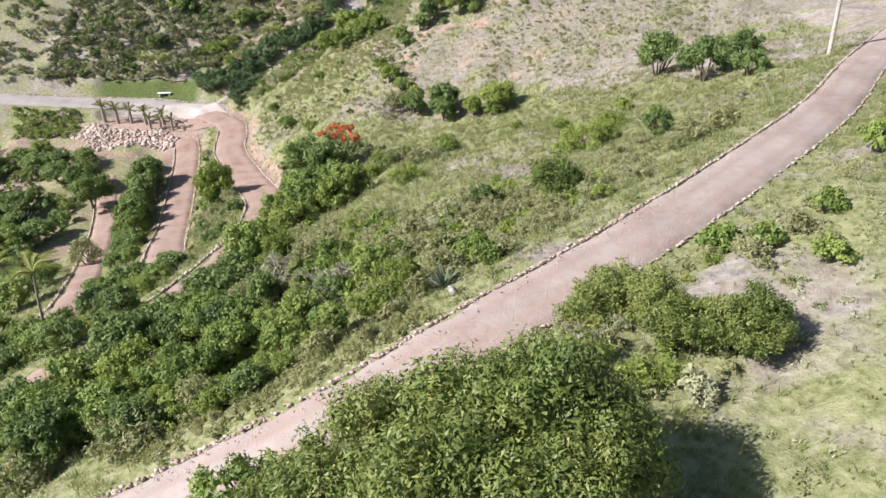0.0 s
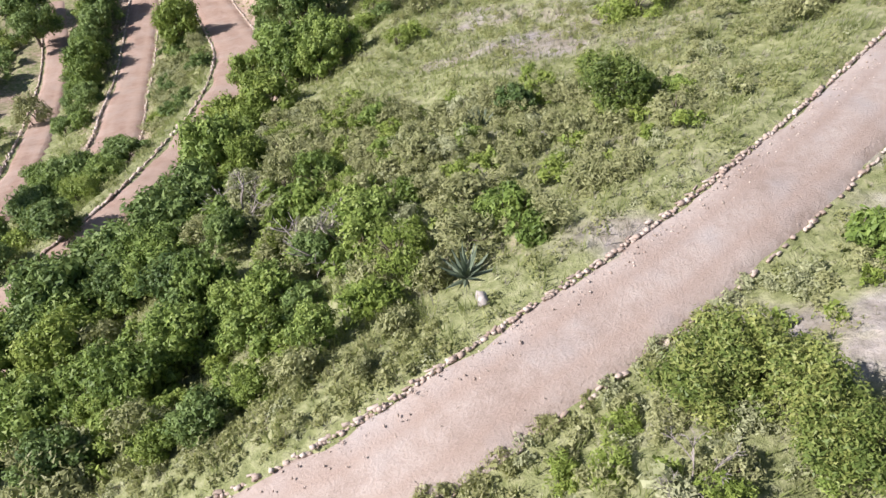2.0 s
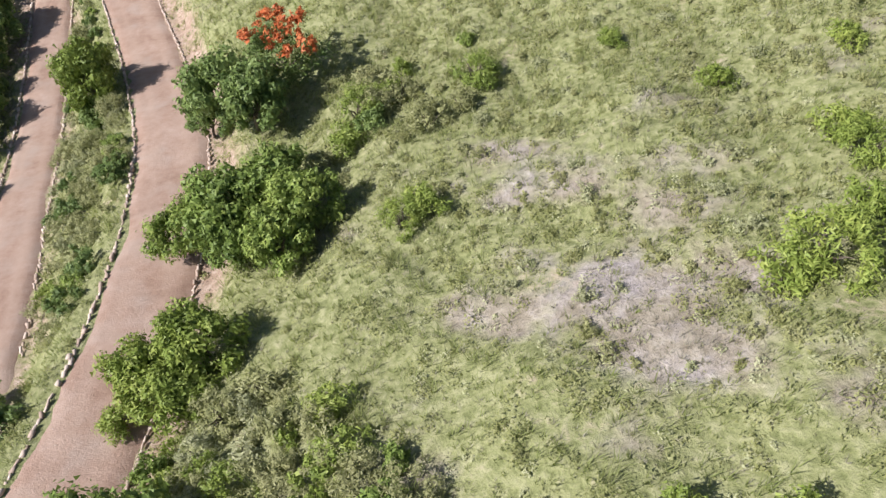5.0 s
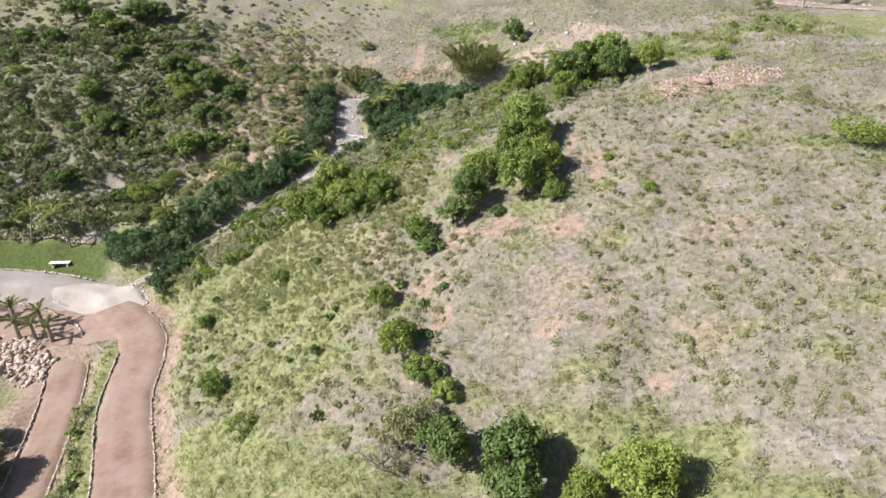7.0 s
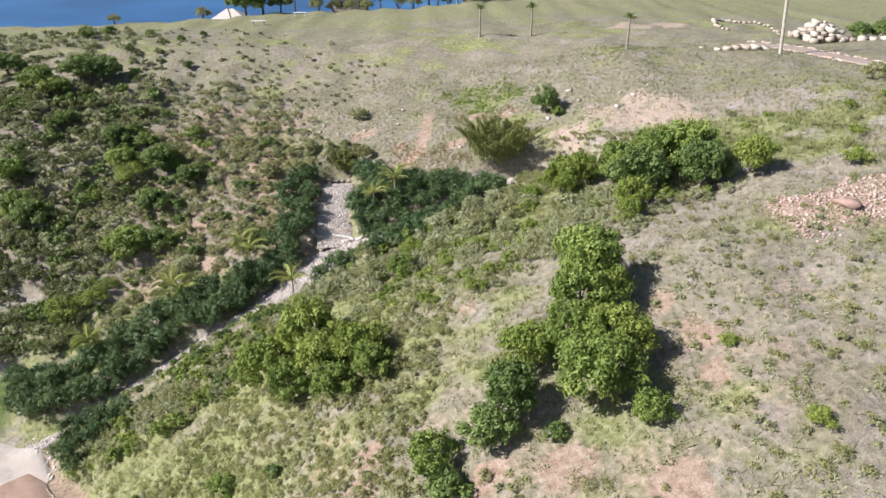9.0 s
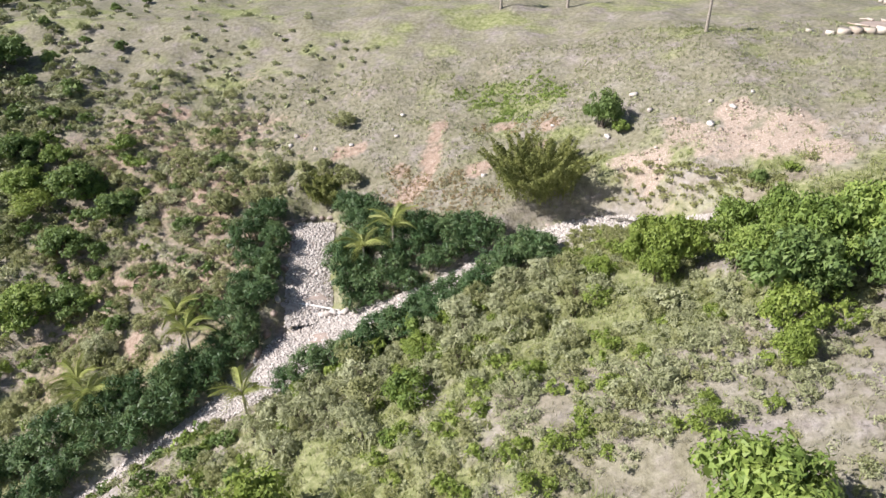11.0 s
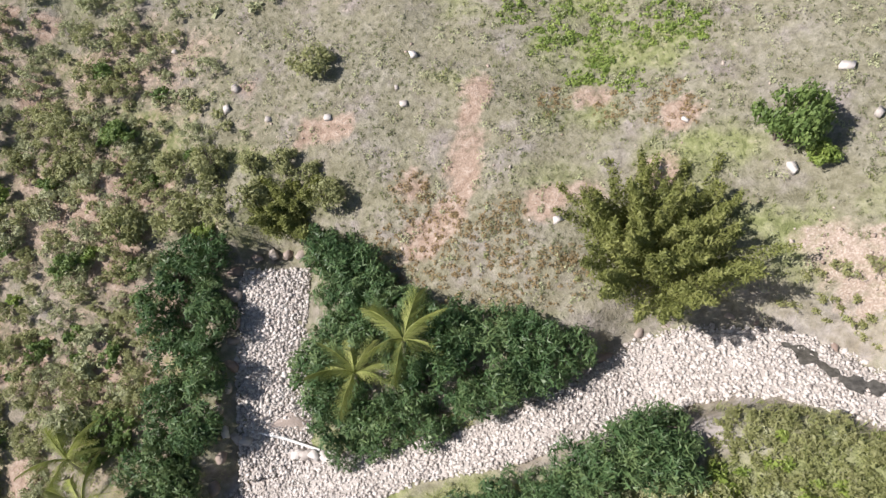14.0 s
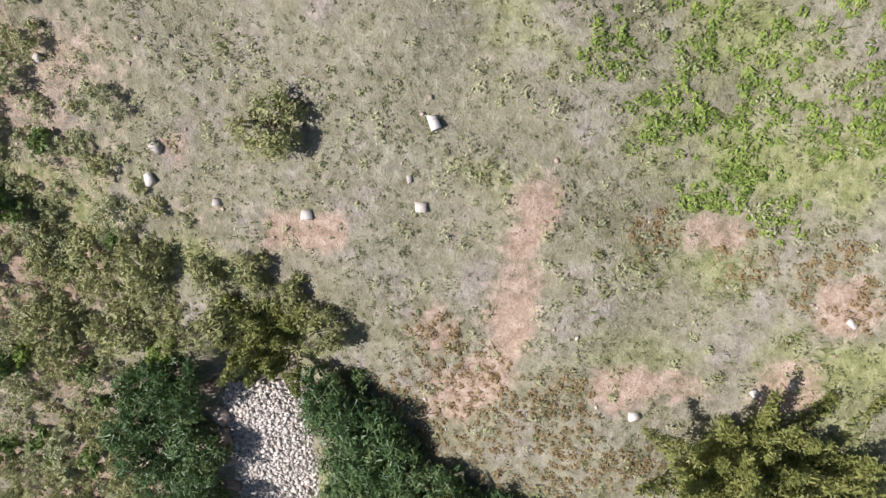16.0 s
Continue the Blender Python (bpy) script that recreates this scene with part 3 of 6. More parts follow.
def lobes_of(radius, tall, count, rng, flat=0.75):
    """Centres and radii of the leaf masses of an uneven crown: small ones over a lopsided dome, with gaps between."""
    ph = rng.uniform(0, 6.28, 4)
    out = []
    for k in range(count):
        a = rng.uniform(0, 6.28)
        up = rng.uniform(-0.15, 1) ** 1
        reach = radius * (0.80 + 0.14 * math.sin(2 * a + ph[0]) + 0.10 * math.sin(3 * a + ph[1]) + rng.uniform(-0.16, 0.12))
        e = math.asin(max(min(up, 1), -0.15))
        depth = 1 - 0.45 * rng.random() ** 2
        z = tall * (0.46 + 0.42 * math.sin(e) * depth + 0.05 * math.sin(3 * a + ph[2]) + rng.uniform(-0.05, 0.05))
        out.append((reach * math.cos(e) * depth * math.cos(a), reach * math.cos(e) * depth * math.sin(a), z, radius * rng.uniform(0.15, 0.30)))
    return out


def crown_arrays(radius, tall, leaves, size, rng, count=11, slim=0.55, flat=0.75, low=0.05):
    lobes = lobes_of(radius, tall, count * 3, rng, flat)
    weight = np.array([l[3] ** 2 for l in lobes])
    pick = rng.choice(len(lobes), leaves, p=weight / weight.sum())
    d = rng.normal(0, 1, (leaves, 3))
    d[:, 2] += 0.25
    d /= np.linalg.norm(d, axis=1)[:, None]
    # small bunches on each mass give it a broken outline
    bunch = np.sin(d[:, 0] * 7 + pick) * np.sin(d[:, 1] * 6 + 2 * pick) * np.sin(d[:, 2] * 6)
    c = np.array(lobes)[pick]
    rr = c[:, 3] * (1 + 0.30 * bunch) * rng.uniform(0.6, 1.12, leaves)
    pts = c[:, :3] + d * rr[:, None] * [1, 1, flat]
    keep = pts[:, 2] > low
    outer = leaf_quads(pts[keep], d[keep], size, slim, 0, rng)
    # larger leaves added deep inside close the mass, block light and darken gaps
    few = max(leaves // 12, 12)
    pick, d = pick[:few], rng.normal(0, 1, (few, 3))
    d /= np.linalg.norm(d, axis=1)[:, None]
    c = np.array(lobes)[pick]
    inner = leaf_quads(np.maximum(c[:, :3] * [0.9, 0.9, 0.97] + d * c[:, 3:] * 0.4, [-99, -99, low]), d, size * 2.3, slim, 0, rng)
    return joined([outer, inner])


def tube(path, radii, sides=6):
    path = np.asarray(path, float)
    v, f = [], []
    for k, (p, r) in enumerate(zip(path, radii)):
        d = path[min(k + 1, len(path) - 1)] - path[max(k - 1, 0)]
        d = d / (np.linalg.norm(d) + 1e-9)
        a = np.cross(d, (0.31, 0.77, 0.55))
        a /= np.linalg.norm(a)
        b = np.cross(d, a)
        for i in range(sides):
            t = 6.2832 * i / sides
            v.append(p + r * (math.cos(t) * a + math.sin(t) * b))
        if k:
            for i in range(sides):
                j = (i + 1) % sides
                f.append(((k - 1) * sides + i, (k - 1) * sides + j, k * sides + j, k * sides + i))
    return np.array(v), np.array(f)


def joined(pieces):
    vs, fs, n = [], [], 0
    for v, f in pieces:
        vs.append(v)
        fs.append(np.asarray(f) + n)
        n += len(v)
    return np.concatenate(vs), np.concatenate(fs)


def stems_arrays(radius, tall, count, thick, rng):
    out = []
    for k in range(count):
        a = rng.uniform(0, 6.28)
        r0, r1 = radius * 0.06, radius * rng.uniform(0.25, 0.55)
        top = tall * rng.uniform(0.5, 0.75)
        p = [(r0 * math.cos(a), r0 * math.sin(a), -0.25)]
        for s in (0.35, 0.7, 1.0):
            w = rng.normal(0, 0.05 * radius, 2)
            p.append((r0 * math.cos(a) + s * r1 * math.cos(a) + w[0], r0 * math.sin(a) + s * r1 * math.sin(a) + w[1], top * s))
        out.append(tube(p, [thick, thick * 0.75, thick * 0.5, thick * 0.2], 5))
    return joined(out)


def plant(name, leaf, radius, tall, leaves, size, seed, label, category, group, count=11, slim=0.55, trunk=False, flat=0.75):
    """A shrub or small tree: an Empty at its foot with its wood and its foliage."""
    rng = np.random.default_rng(seed)
    base = new(name)
    if trunk:
        clear = tall * 0.28
        wood = [tube([(0, 0, -0.3), (0.05 * radius, 0.02, clear * 0.6), (0.02, 0.06 * radius, clear * 1.2), (0, 0, tall * 0.6)], [0.075 * radius, 0.06 * radius, 0.05 * radius, 0.02 * radius], 7)]
        for k in range(6):
            a = k * 1.05 + rng.uniform(0, 0.6)
            e = radius * rng.uniform(0.45, 0.7)
            wood.append(tube([(0.02, 0.03, clear * 0.9), (e * 0.45 * math.cos(a), e * 0.45 * math.sin(a), clear + tall * 0.12), (e * math.cos(a), e * math.sin(a), tall * rng.uniform(0.45, 0.7))],
                             [0.035 * radius, 0.025 * radius, 0.008 * radius], 5))
        v, f = joined(wood)
        mesh_object("trunk", v, f, BARK, base, True)
        v, f = crown_arrays(radius, tall, int(0.8 * leaves), 1.05 * size, rng, count, slim, flat, clear * 0.8)
        mesh_object("crown", v, f, leaf, base)
    else:
        v, f = stems_arrays(radius, tall, 6, 0.03 * radius + 0.012, rng)
        mesh_object("wood", v, f, BARK, base, True)
        v, f = crown_arrays(radius, tall, int(0.82 * leaves), 1.06 * size, rng, count, slim, flat)
        mesh_object("foliage", v, f, leaf, base)
    return tagged(base, label, category, group)


class Kind:
    """A few built plants of one kind, of which copies are set out."""

    def __init__(self, name, leaf, label, category, group, sizes, **how):
        self.made, self.used = [], set()
        for k, (r, t, n, s) in enumerate(sizes):
            self.made.append((r, t, plant(name, leaf, r, t, n, s, 100 + 17 * k + len(name), label, category, group, **how)))

    def put(self, x, y, r, rng=RNG, tall=1.0, sink=0.05):
        k = min(range(len(self.made)), key=lambda i: abs(math.log(self.made[i][0] / r)) + (0.25 if (i in self.used and rng.random() < 0.5) else 0))
        r0, t0, ob = self.made[k]
        s = r / r0
        m = pose(x, y, height_at(x, y) - sink, rng.uniform(-4, 4), rng.uniform(-4, 4), rng.uniform(0, 360)) @ Matrix.Diagonal((s * rng.uniform(0.9, 1.1), s * rng.uniform(0.9, 1.1), s * tall * rng.uniform(0.9, 1.1), 1))
        if k not in self.used:
            self.used.add(k)
            ob.matrix_basis = m
            return ob
        c = copy_thing(ob, m)
        c.matrix_basis = m
        return c

    def clear(self):
        """Drops what was never set out."""
        for k, (r, t, ob) in enumerate(self.made):
            if k not in self.used:
                for o in (*ob.children_recursive, ob):
                    bpy.data.objects.remove(o)


green_tree = Kind("tree", LEAF_GREEN, "broad green tree with dense glossy leaves on the hillside", "tree", "green hillside trees",
                  [(2.0, 3.2, 5742, 0.105), (2.2, 3.4, 6264, 0.105), (3.0, 4.4, 8874, 0.117)], trunk=True, count=20)
lime_tree = Kind("tree", LEAF_LIME, "bright yellow-green leafy tree in dry grass", "tree", "yellow-green trees",
                 [(2.0, 3.0, 5742, 0.099), (2.4, 3.4, 6786, 0.105)], trunk=True, count=19)
dark_tree = Kind("tree", LEAF_DARK, "dark green rounded tree with dense crown", "tree", "dark green trees",
                 [(1.7, 2.7, 4698, 0.099), (2.6, 4.0, 7308, 0.110)], trunk=True, count=18)
green_bush = Kind("shrub", LEAF_GREEN, "round bright green leafy shrub in the grass", "shrub", "green shrubs",
                  [(0.6, 0.8, 1500, 0.052), (1.1, 1.4, 3200, 0.060), (1.6, 2.0, 5200, 0.070)], count=14)
dark_bush = Kind("shrub", LEAF_DARK, "dark green dense shrub on the slope", "shrub", "dark green shrubs",
                 [(0.7, 0.9, 1700, 0.056), (1.3, 1.6, 3600, 0.064), (1.8, 2.3, 5200, 0.076)], count=14)
lime_bush = Kind("shrub", LEAF_LIME, "feathery yellow-green shrub among tall grass", "shrub", "yellow-green shrubs",
                 [(0.8, 0.9, 1357, 0.068), (1.4, 1.4, 2714, 0.074), (2.0, 1.8, 4176, 0.080)], count=14, slim=0.3)
olive_bush = Kind("shrub", LEAF_OLIVE, "dull olive-green scrubby bush with thin twigs", "shrub", "olive scrub bushes",
                  [(0.6, 0.7, 887, 0.061), (1.0, 1.1, 1566, 0.068), (1.6, 1.8, 2871, 0.074)], count=14, slim=0.35)
grey_bush = Kind("shrub", LEAF_GREY, "low grey-green dry bush on poor soil", "shrub", "grey scrub bushes",
                 [(0.5, 0.5, 626, 0.061), (0.9, 0.85, 1252, 0.061), (1.3, 1.3, 2088, 0.068)], count=13, slim=0.35)
oleander = Kind("oleander_shrub", LEAF_HEDGE, "dark green oleander shrub in a dense hedge row", "hedge shrub", "oleander hedge along the gully",
                [(1.05, 1.5, 1479, 0.101), (1.1, 1.65, 1566, 0.101), (1.0, 1.35, 1392, 0.095)], count=12, slim=0.2, flat=1.0)

# trees and shrubs along the upper track
thicket = Kind("tree", LEAF_THICKET, "tall dense leafy thicket tree beside the upper track", "tree", "thicket above the upper track",
               [(1.8, 4.4, 15000, 0.052), (1.3, 2.2, 9000, 0.048)], count=26, slim=0.45)
for x, y, r in ((-2.6, 9.3, 1.5), (-1.2, 9.5, 1.7), (0.3, 9.4, 1.8), (1.6, 9.0, 1.8), (2.8, 8.3, 1.5), (-0.1, 7.4, 1.8), (1.6, 7.2, 1.6), (-1.8, 7.8, 1.5), (-3.7, 9.5, 1.2)):
    thicket.put(x, y, r, tall=1.06)
green_bush.put(-5.2, 11.3, 1.25, tall=1.25)
for x, y, r in ((4.1, 15.3, 1.05), (5.0, 15.3, 1.15), (5.6, 14.2, 1.05), (6.0, 13.3, 0.95), (7.0, 12.9, 0.95), (7.7, 13.1, 0.85)):
    thicket.put(x, y, r, tall=1.1)
for x, y, r in ((2.8, 14.9, 0.5), (1.6, 14.0, 0.45), (2.4, 13.9, 0.55), (3.7, 12.9, 0.45), (3.0, 12.0, 0.6), (4.4, 12.0, 0.6), (2.2, 11.6, 0.5), (5.2, 12.2, 0.5)):
    lime_bush.put(x, y, r)
for x, y, r in ((8.9, 18.9, 0.75), (9.7, 17.6, 0.6), (16.9, 24.7, 0.8), (1.2, 22.0, 0.65), (0.4, 27.0, 0.54), (-1.8, 24.2, 0.62), (-2.8, 28.7, 0.62), (13.3, 40.5, 0.64)):
    green_bush.put(x, y, r, tall=1.1)
thicket.put(5.0, 27.6, 1.35, tall=1.0)
for x, y, r in ((2.1, 29.0, 0.77), (12.0, 35.8, 1.0), (17.2, 53.5, 2.3), (19.3, 49.3, 2.2), (22.7, 51.3, 1.6), (21.2, 46.3, 1.2)):
    dark_bush.put(x, y, r, tall=1.15)
for x, y, r in ((8.4, 37.4, 1.4), (7.2, 37.0, 1.0), (10.9, 41.2, 1.15), (9.8, 38.8, 1.0), (-4.4, 33.6, 0.85), (-6.6, 31.7, 0.8), (-9.4, 29.7, 0.87), (-12.4, 36.1, 0.79), (-2.9, 42.2, 0.95), (-2.2, 42.8, 0.9), (-2.6, 29.4, 0.6)):
    lime_bush.put(x, y, r)
for x, y, r in ((12.6, 32.3, 0.9), (14.6, 33.3, 1.1), (-1.4, 26.4, 0.85), (-2.4, 26.0, 0.65), (3.7, 22.8, 0.65), (4.5, 22.7, 0.5), (0.1, 22.2, 0.55), (2.0, 22.0, 0.45), (-3.1, 25.4, 0.65), (-4.8, 27.7, 0.65), (-3.9, 17.4, 0.65), (-1.7, 18.2, 0.6), (-0.9, 19.8, 0.6), (-2.6, 20.4, 0.65), (-2.4, 16.9, 0.4)):
    olive_bush.put(x, y, r, tall=1.2)

# the wood between the two tracks
for x, y, r in ((-7.8, 19.7, 1.1), (-11.3, 25.1, 1.2), (-5.4, 20.6, 0.95), (-13.1, 22.4, 1.2), (-8.0, 21.9, 1.1), (-8.9, 18.5, 1.1), (-11.9, 18.0, 1.2), (-3.8, 18.4, 0.75), (-6.5, 20.6, 0.9), (-15.4, 18.6, 1.3)):
    green_tree.put(x, y, r, tall=1.25)
for x, y, r in ((-16.9, 28.8, 1.1), (-19.1, 34.6, 1.3), (-18.6, 37.5, 1.15), (-4.3, 22.2, 0.8), (-10.3, 16.2, 0.95), (-6.3, 16.6, 0.75), (-11.7, 23.4, 1.0), (-8.1, 24.5, 0.85), (-13.8, 16.4, 1.2)):
    dark_tree.put(x, y, r, tall=1.25)
for x, y, r in ((-5.2, 17.2, 0.55), (-7.4, 16.2, 0.6), (-16.0, 22.5, 0.95), (-9.7, 17.7, 0.7), (-8.8, 30.5, 1.1), (-6.2, 23.6, 0.7)):
    lime_tree.put(x, y, r, tall=1.2)

# trees beside the lower track
for x, y, r in ((-12.0, 44.2, 1.4), (-9.8, 44.4, 1.8), (-8.0, 45.2, 1.7), (-6.7, 43.8, 1.5), (-7.6, 42.2, 1.4), (-9.4, 42.8, 1.3)):
    green_tree.put(x, y, r, tall=1.3)
for x, y, r in ((-11.6, 37.6, 1.4), (-9.6, 38.2, 1.5), (-10.3, 36.5, 1.3)):
    lime_tree.put(x, y, r, tall=1.35)
for x, y, r in ((-11.0, 52.2, 2.35), (-12.9, 52.9, 1.25), (-9.8, 50.8, 1.7)):
    dark_tree.put(x, y, r, tall=1.3)
for x, y, r in ((-4.8, 49.7, 1.35), (0.3, 50.7, 1.2), (8.7, 46.6, 0.76), (5.9, 51.1, 0.7), (13.1, 47.1, 0.8), (10.8, 42.6, 0.9), (-18.4, 43.2, 0.7), (-4.9, 35.1, 0.85), (-14.1, 69.2, 1.1), (-3.8, 50.6, 0.9)):
    lime_bush.put(x, y, r)
for x, y, r in ((-22.2, 60.0, 2.0), (-23.2, 61.6, 1.7)):
    lime_tree.put(x, y, r, tall=1.75)
for x, y, r in ((-31.4, 61.0, 1.9), (-30.2, 58.0, 1.6)):
    green_tree.put(x, y, r, tall=1.25)
for x, y, r in ((-39.0, 67.4, 2.2), (-34.6, 72.4, 1.9), (-33.6, 68.8, 1.7), (-41.5, 71.5, 2.0), (-32.6, 64.8, 1.6)):
    dark_tree.put(x, y, r, tall=1.3)
for x, y, r in ((-26.4, 68.8, 1.1), (-25.4, 66.0, 1.2), (-20.2, 57.4, 1.2), (-20.4, 54.6, 1.25), (-31.8, 51.6, 1.9), (-1.8, 48.3, 1.0), (-0.5, 48.9, 0.8)):
    olive_bush.put(x, y, r, tall=1.2)
dark_bush.put(-21.6, 58.6, 1.3)

# trees on the knoll
for x, y, r in ((0.1, 61.6, 1.8), (0.1, 60.2, 1.4), (-2.7, 63.6, 1.3)):
    dark_tree.put(x, y, r, tall=1.25)
for x, y, r in ((5.0, 59.6, 1.8), (2.9, 59.7, 1.1), (4.5, 58.2, 0.9), (-5.5, 70.4, 1.2), (-6.7, 75.0, 0.9)):
    lime_tree.put(x, y, r, tall=1.1)
for x, y, r in ((-4.1, 68.4, 1.1), (-2.8, 67.0, 0.85), (-17.9, 74.7, 1.45), (-21.7, 84.3, 0.84), (-15.3, 84.3, 0.85), (0.0, 54.1, 0.5)):
    green_bush.put(x, y, r)
for x, y, r in ((-4.6, 64.6, 1.3), (-3.6, 65.6, 1.0)):
    olive_bush.put(x, y, r, tall=1.3)
lime_bush.put(21.2, 79.1, 1.6)
for x, y, r in ((2.7, 87.7, 1.75), (1.9, 85.5, 1.55), (2.1, 80.9, 1.6), (1.3, 83.5, 1.3)):
    green_tree.put(x, y, r, tall=1.4)
for x, y, r in ((3.1, 83.2, 1.45), (-0.5, 83.6, 1.25), (3.4, 86.2, 1.2)):
    lime_tree.put(x, y, r, tall=1.4)
for x, y, r in ((-1.3, 81.2, 1.3), (-2.4, 80.4, 1.1)):
    dark_tree.put(x, y, r, tall=1.25)
for x, y, r in ((3.8, 79.6, 0.9), (-4.6, 80.2, 1.15), (-7.0, 98.3, 1.1), (-7.0, 102.6, 0.8), (-6.9, 97.8, 0.75), (-7.7, 95.7, 0.5)):
    green_bush.put(x, y, r, tall=1.15)
for x, y, r in ((-4.0, 78.9, 1.0), (0.3, 79.8, 0.6)):
    dark_bush.put(x, y, r)
for x, y, r in ((-14.6, 91.4, 1.75), (-12.1, 91.8, 1.95), (-8.7, 88.7, 1.5), (-11.0, 89.4, 1.5)):
    lime_tree.put(x, y, r, tall=1.3)
for x, y, r in ((-7.8, 87.0, 1.1), (-9.7, 86.6, 1.2), (-12.6, 88.4, 1.3)):
    green_tree.put(x, y, r, tall=1.3)
for x, y, r in ((3.9, 102.6, 1.25), (3.3, 101.7, 1.2), (4.4, 101.4, 1.15), (3.5, 100.7, 0.95), (6.4, 95.1, 1.0), (6.0, 93.8, 0.8)):
    lime_tree.put(x, y, r, tall=1.45)
for x, y, r in ((6.8, 101.4, 1.2), (8.2, 101.0, 1.2), (7.2, 99.0, 1.1), (6.3, 99.6, 1.0), (8.8, 98.4, 1.6), (10.6, 98.1, 1.6)):
    green_tree.put(x, y, r, tall=1.45)
for x, y, r in ((6.9, 96.9, 1.6), (10.5, 96.2, 1.5)):
    dark_tree.put(x, y, r, tall=1.45)
lime_tree.put(13.3, 96.2, 1.2, tall=1.3)
for x, y, r in ((18.2, 95.0, 0.9), (3.0, 92.6, 0.5), (7.5, 82.5, 0.5), (9.1, 77.9, 0.6)):
    lime_bush.put(x, y, r)
dark_bush.put(3.6, 114.8, 1.15, tall=1.7)
dark_bush.put(9.7, 106.6, 0.5, tall=1.3)
olive_bush.put(-12.7, 120.8, 0.95, tall=1.1)
green_bush.put(4.5, 114.0, 0.6)
for x, y, r in ((-28.1, 120.5, 1.0), (-32.4, 119.4, 1.2), (-29.3, 117.1, 1.1), (-33.9, 121.0, 0.9)):
    green_bush.put(x, y, r)
for x, y, r in ((-41.9, 128.3, 2.3), (-39.8, 128.6, 1.8), (-50.6, 130.1, 1.8), (-30.2, 117.1, 1.7), (-40.3, 112.2, 1.9), (-27.4, 115.4, 1.4), (-35.1, 119.4, 1.4), (-29.7, 113.1, 1.6), (-28.4, 109.8, 1.4)):
    dark_tree.put(x, y, r, tall=0.95)
for x, y, r in ((-45.2, 126.4, 1.9), (-43.3, 125.4, 1.4), (-43.3, 115.5, 1.7), (-30.7, 109.4, 2.0)):
    green_tree.put(x, y, r, tall=0.95)
for x, y, r in ((-32.6, 116.1, 1.9), (-42.0, 112.6, 1.7), (-34.5, 104.5, 1.8), (-32.4, 105.1, 1.7), (-31.5, 101.6, 1.2)):
    lime_bush.put(x, y, r)
for x, y, r in ((-44.9, 146.6, 0.7), (-41.0, 144.1, 0.7), (-34.5, 144.1, 0.55), (-35.6, 139.8, 0.65), (-31.9, 131.4, 0.7), (-47.8, 142.4, 1.2), (-46.4, 145.2, 0.95), (-35.3, 132.6, 0.5), (-39.4, 134.5, 0.6), (-36.9, 129.6, 0.8), (-34.1, 126.1, 0.8), (-36.6, 123.3, 0.9)):
    dark_bush.put(x, y, r)
for x, y, r in ((-4.8, 102.4, 1.1), (-2.5, 100.0, 1.0), (1.1, 101.3, 0.8), (-2.6, 95.8, 0.8), (1.9, 94.4, 1.0), (0.8, 93.9, 0.8), (3.3, 98.8, 0.75), (-25.3, 106.5, 1.3), (-21.2, 108.3, 1.3), (-3.5, 98.5, 0.8), (-0.5, 98.5, 0.8), (5.4, 98.2, 0.7), (3.6, 95.6, 0.75), (-10.2, 100.4, 0.9), (-11.0, 99.2, 0.95), (-8.8, 96.4, 0.95), (-4.3, 97.2, 0.75)):
    grey_bush.put(x, y, r, tall=1.15)
for x, y, r in ((-11.7, 115.5, 0.8), (-14.7, 115.6, 0.75), (-16.7, 117.4, 0.9), (-17.7, 115.4, 1.1), (-20.0, 115.1, 1.1)):
    olive_bush.put(x, y, r, tall=1.2)


# ---- bushes too many to count ----


class Loose:
    """Bushes that are joined into one mass of scrub for each kind of leaf."""

    def __init__(self, name, leaf, label, density, size, shape, slim=0.4):
        self.name, self.leaf, self.label, self.density, self.size, self.shape, self.slim, self.pieces = name, leaf, label, density, size, shape, slim, []

    def put(self, x, y, r, rng, tall=1.0):
        v, f = crown_arrays(r, r * self.shape * tall * rng.uniform(0.85, 1.2), int(self.density * r ** 1.7), self.size, rng, 7, self.slim)
        self.pieces.append((v + (x, y, height_at(x, y) - 0.05), f))

    def done(self):
        if self.pieces:
            v, f = joined(self.pieces)
            tagged(mesh_object(self.name, v, f, self.leaf), self.label, "scrub", kind="stuff")


olive_mass = Loose("olive_bushes", LEAF_OLIVE, "mass of dull olive-green scrub covering the slopes", 1700, 0.041, 1.1)
grey_mass = Loose("grey_bushes", LEAF_GREY, "mass of low grey-green scrub on dry soil", 1350, 0.042, 0.9)
dark_mass = Loose("dark_bushes", LEAF_DARK, "mass of dark green bushes on the slopes", 1200, 0.065, 1.2, 0.55)
lime_mass = Loose("yellow_green_bushes", LEAF_LIME, "mass of yellow-green bushes on the slopes", 1200, 0.06, 1.05)
tussock_mass = Loose("tall_tussocks", GRASS_LIME, "soft yellow-green tussocks of tall grass on the slopes", 1300, 0.05, 0.8, 0.3)
green_mass = Loose("green_bushes", LEAF_GREEN, "mass of fresh green bushes on the slopes", 1200, 0.065, 1.2, 0.55)
far_olive = Loose("distant_olive_bushes", LEAF_SCRUB, "mass of olive-green scrub on the far hillside", 480, 0.085, 1.1)
far_grey = Loose("distant_grey_bushes", LEAF_GREY, "mass of grey-green scrub on the far hillside", 420, 0.095, 0.9)
far_dark = Loose("distant_dark_bushes", LEAF_DARK, "mass of dark green bushes on the far hillside", 460, 0.11, 1.2, 0.55)

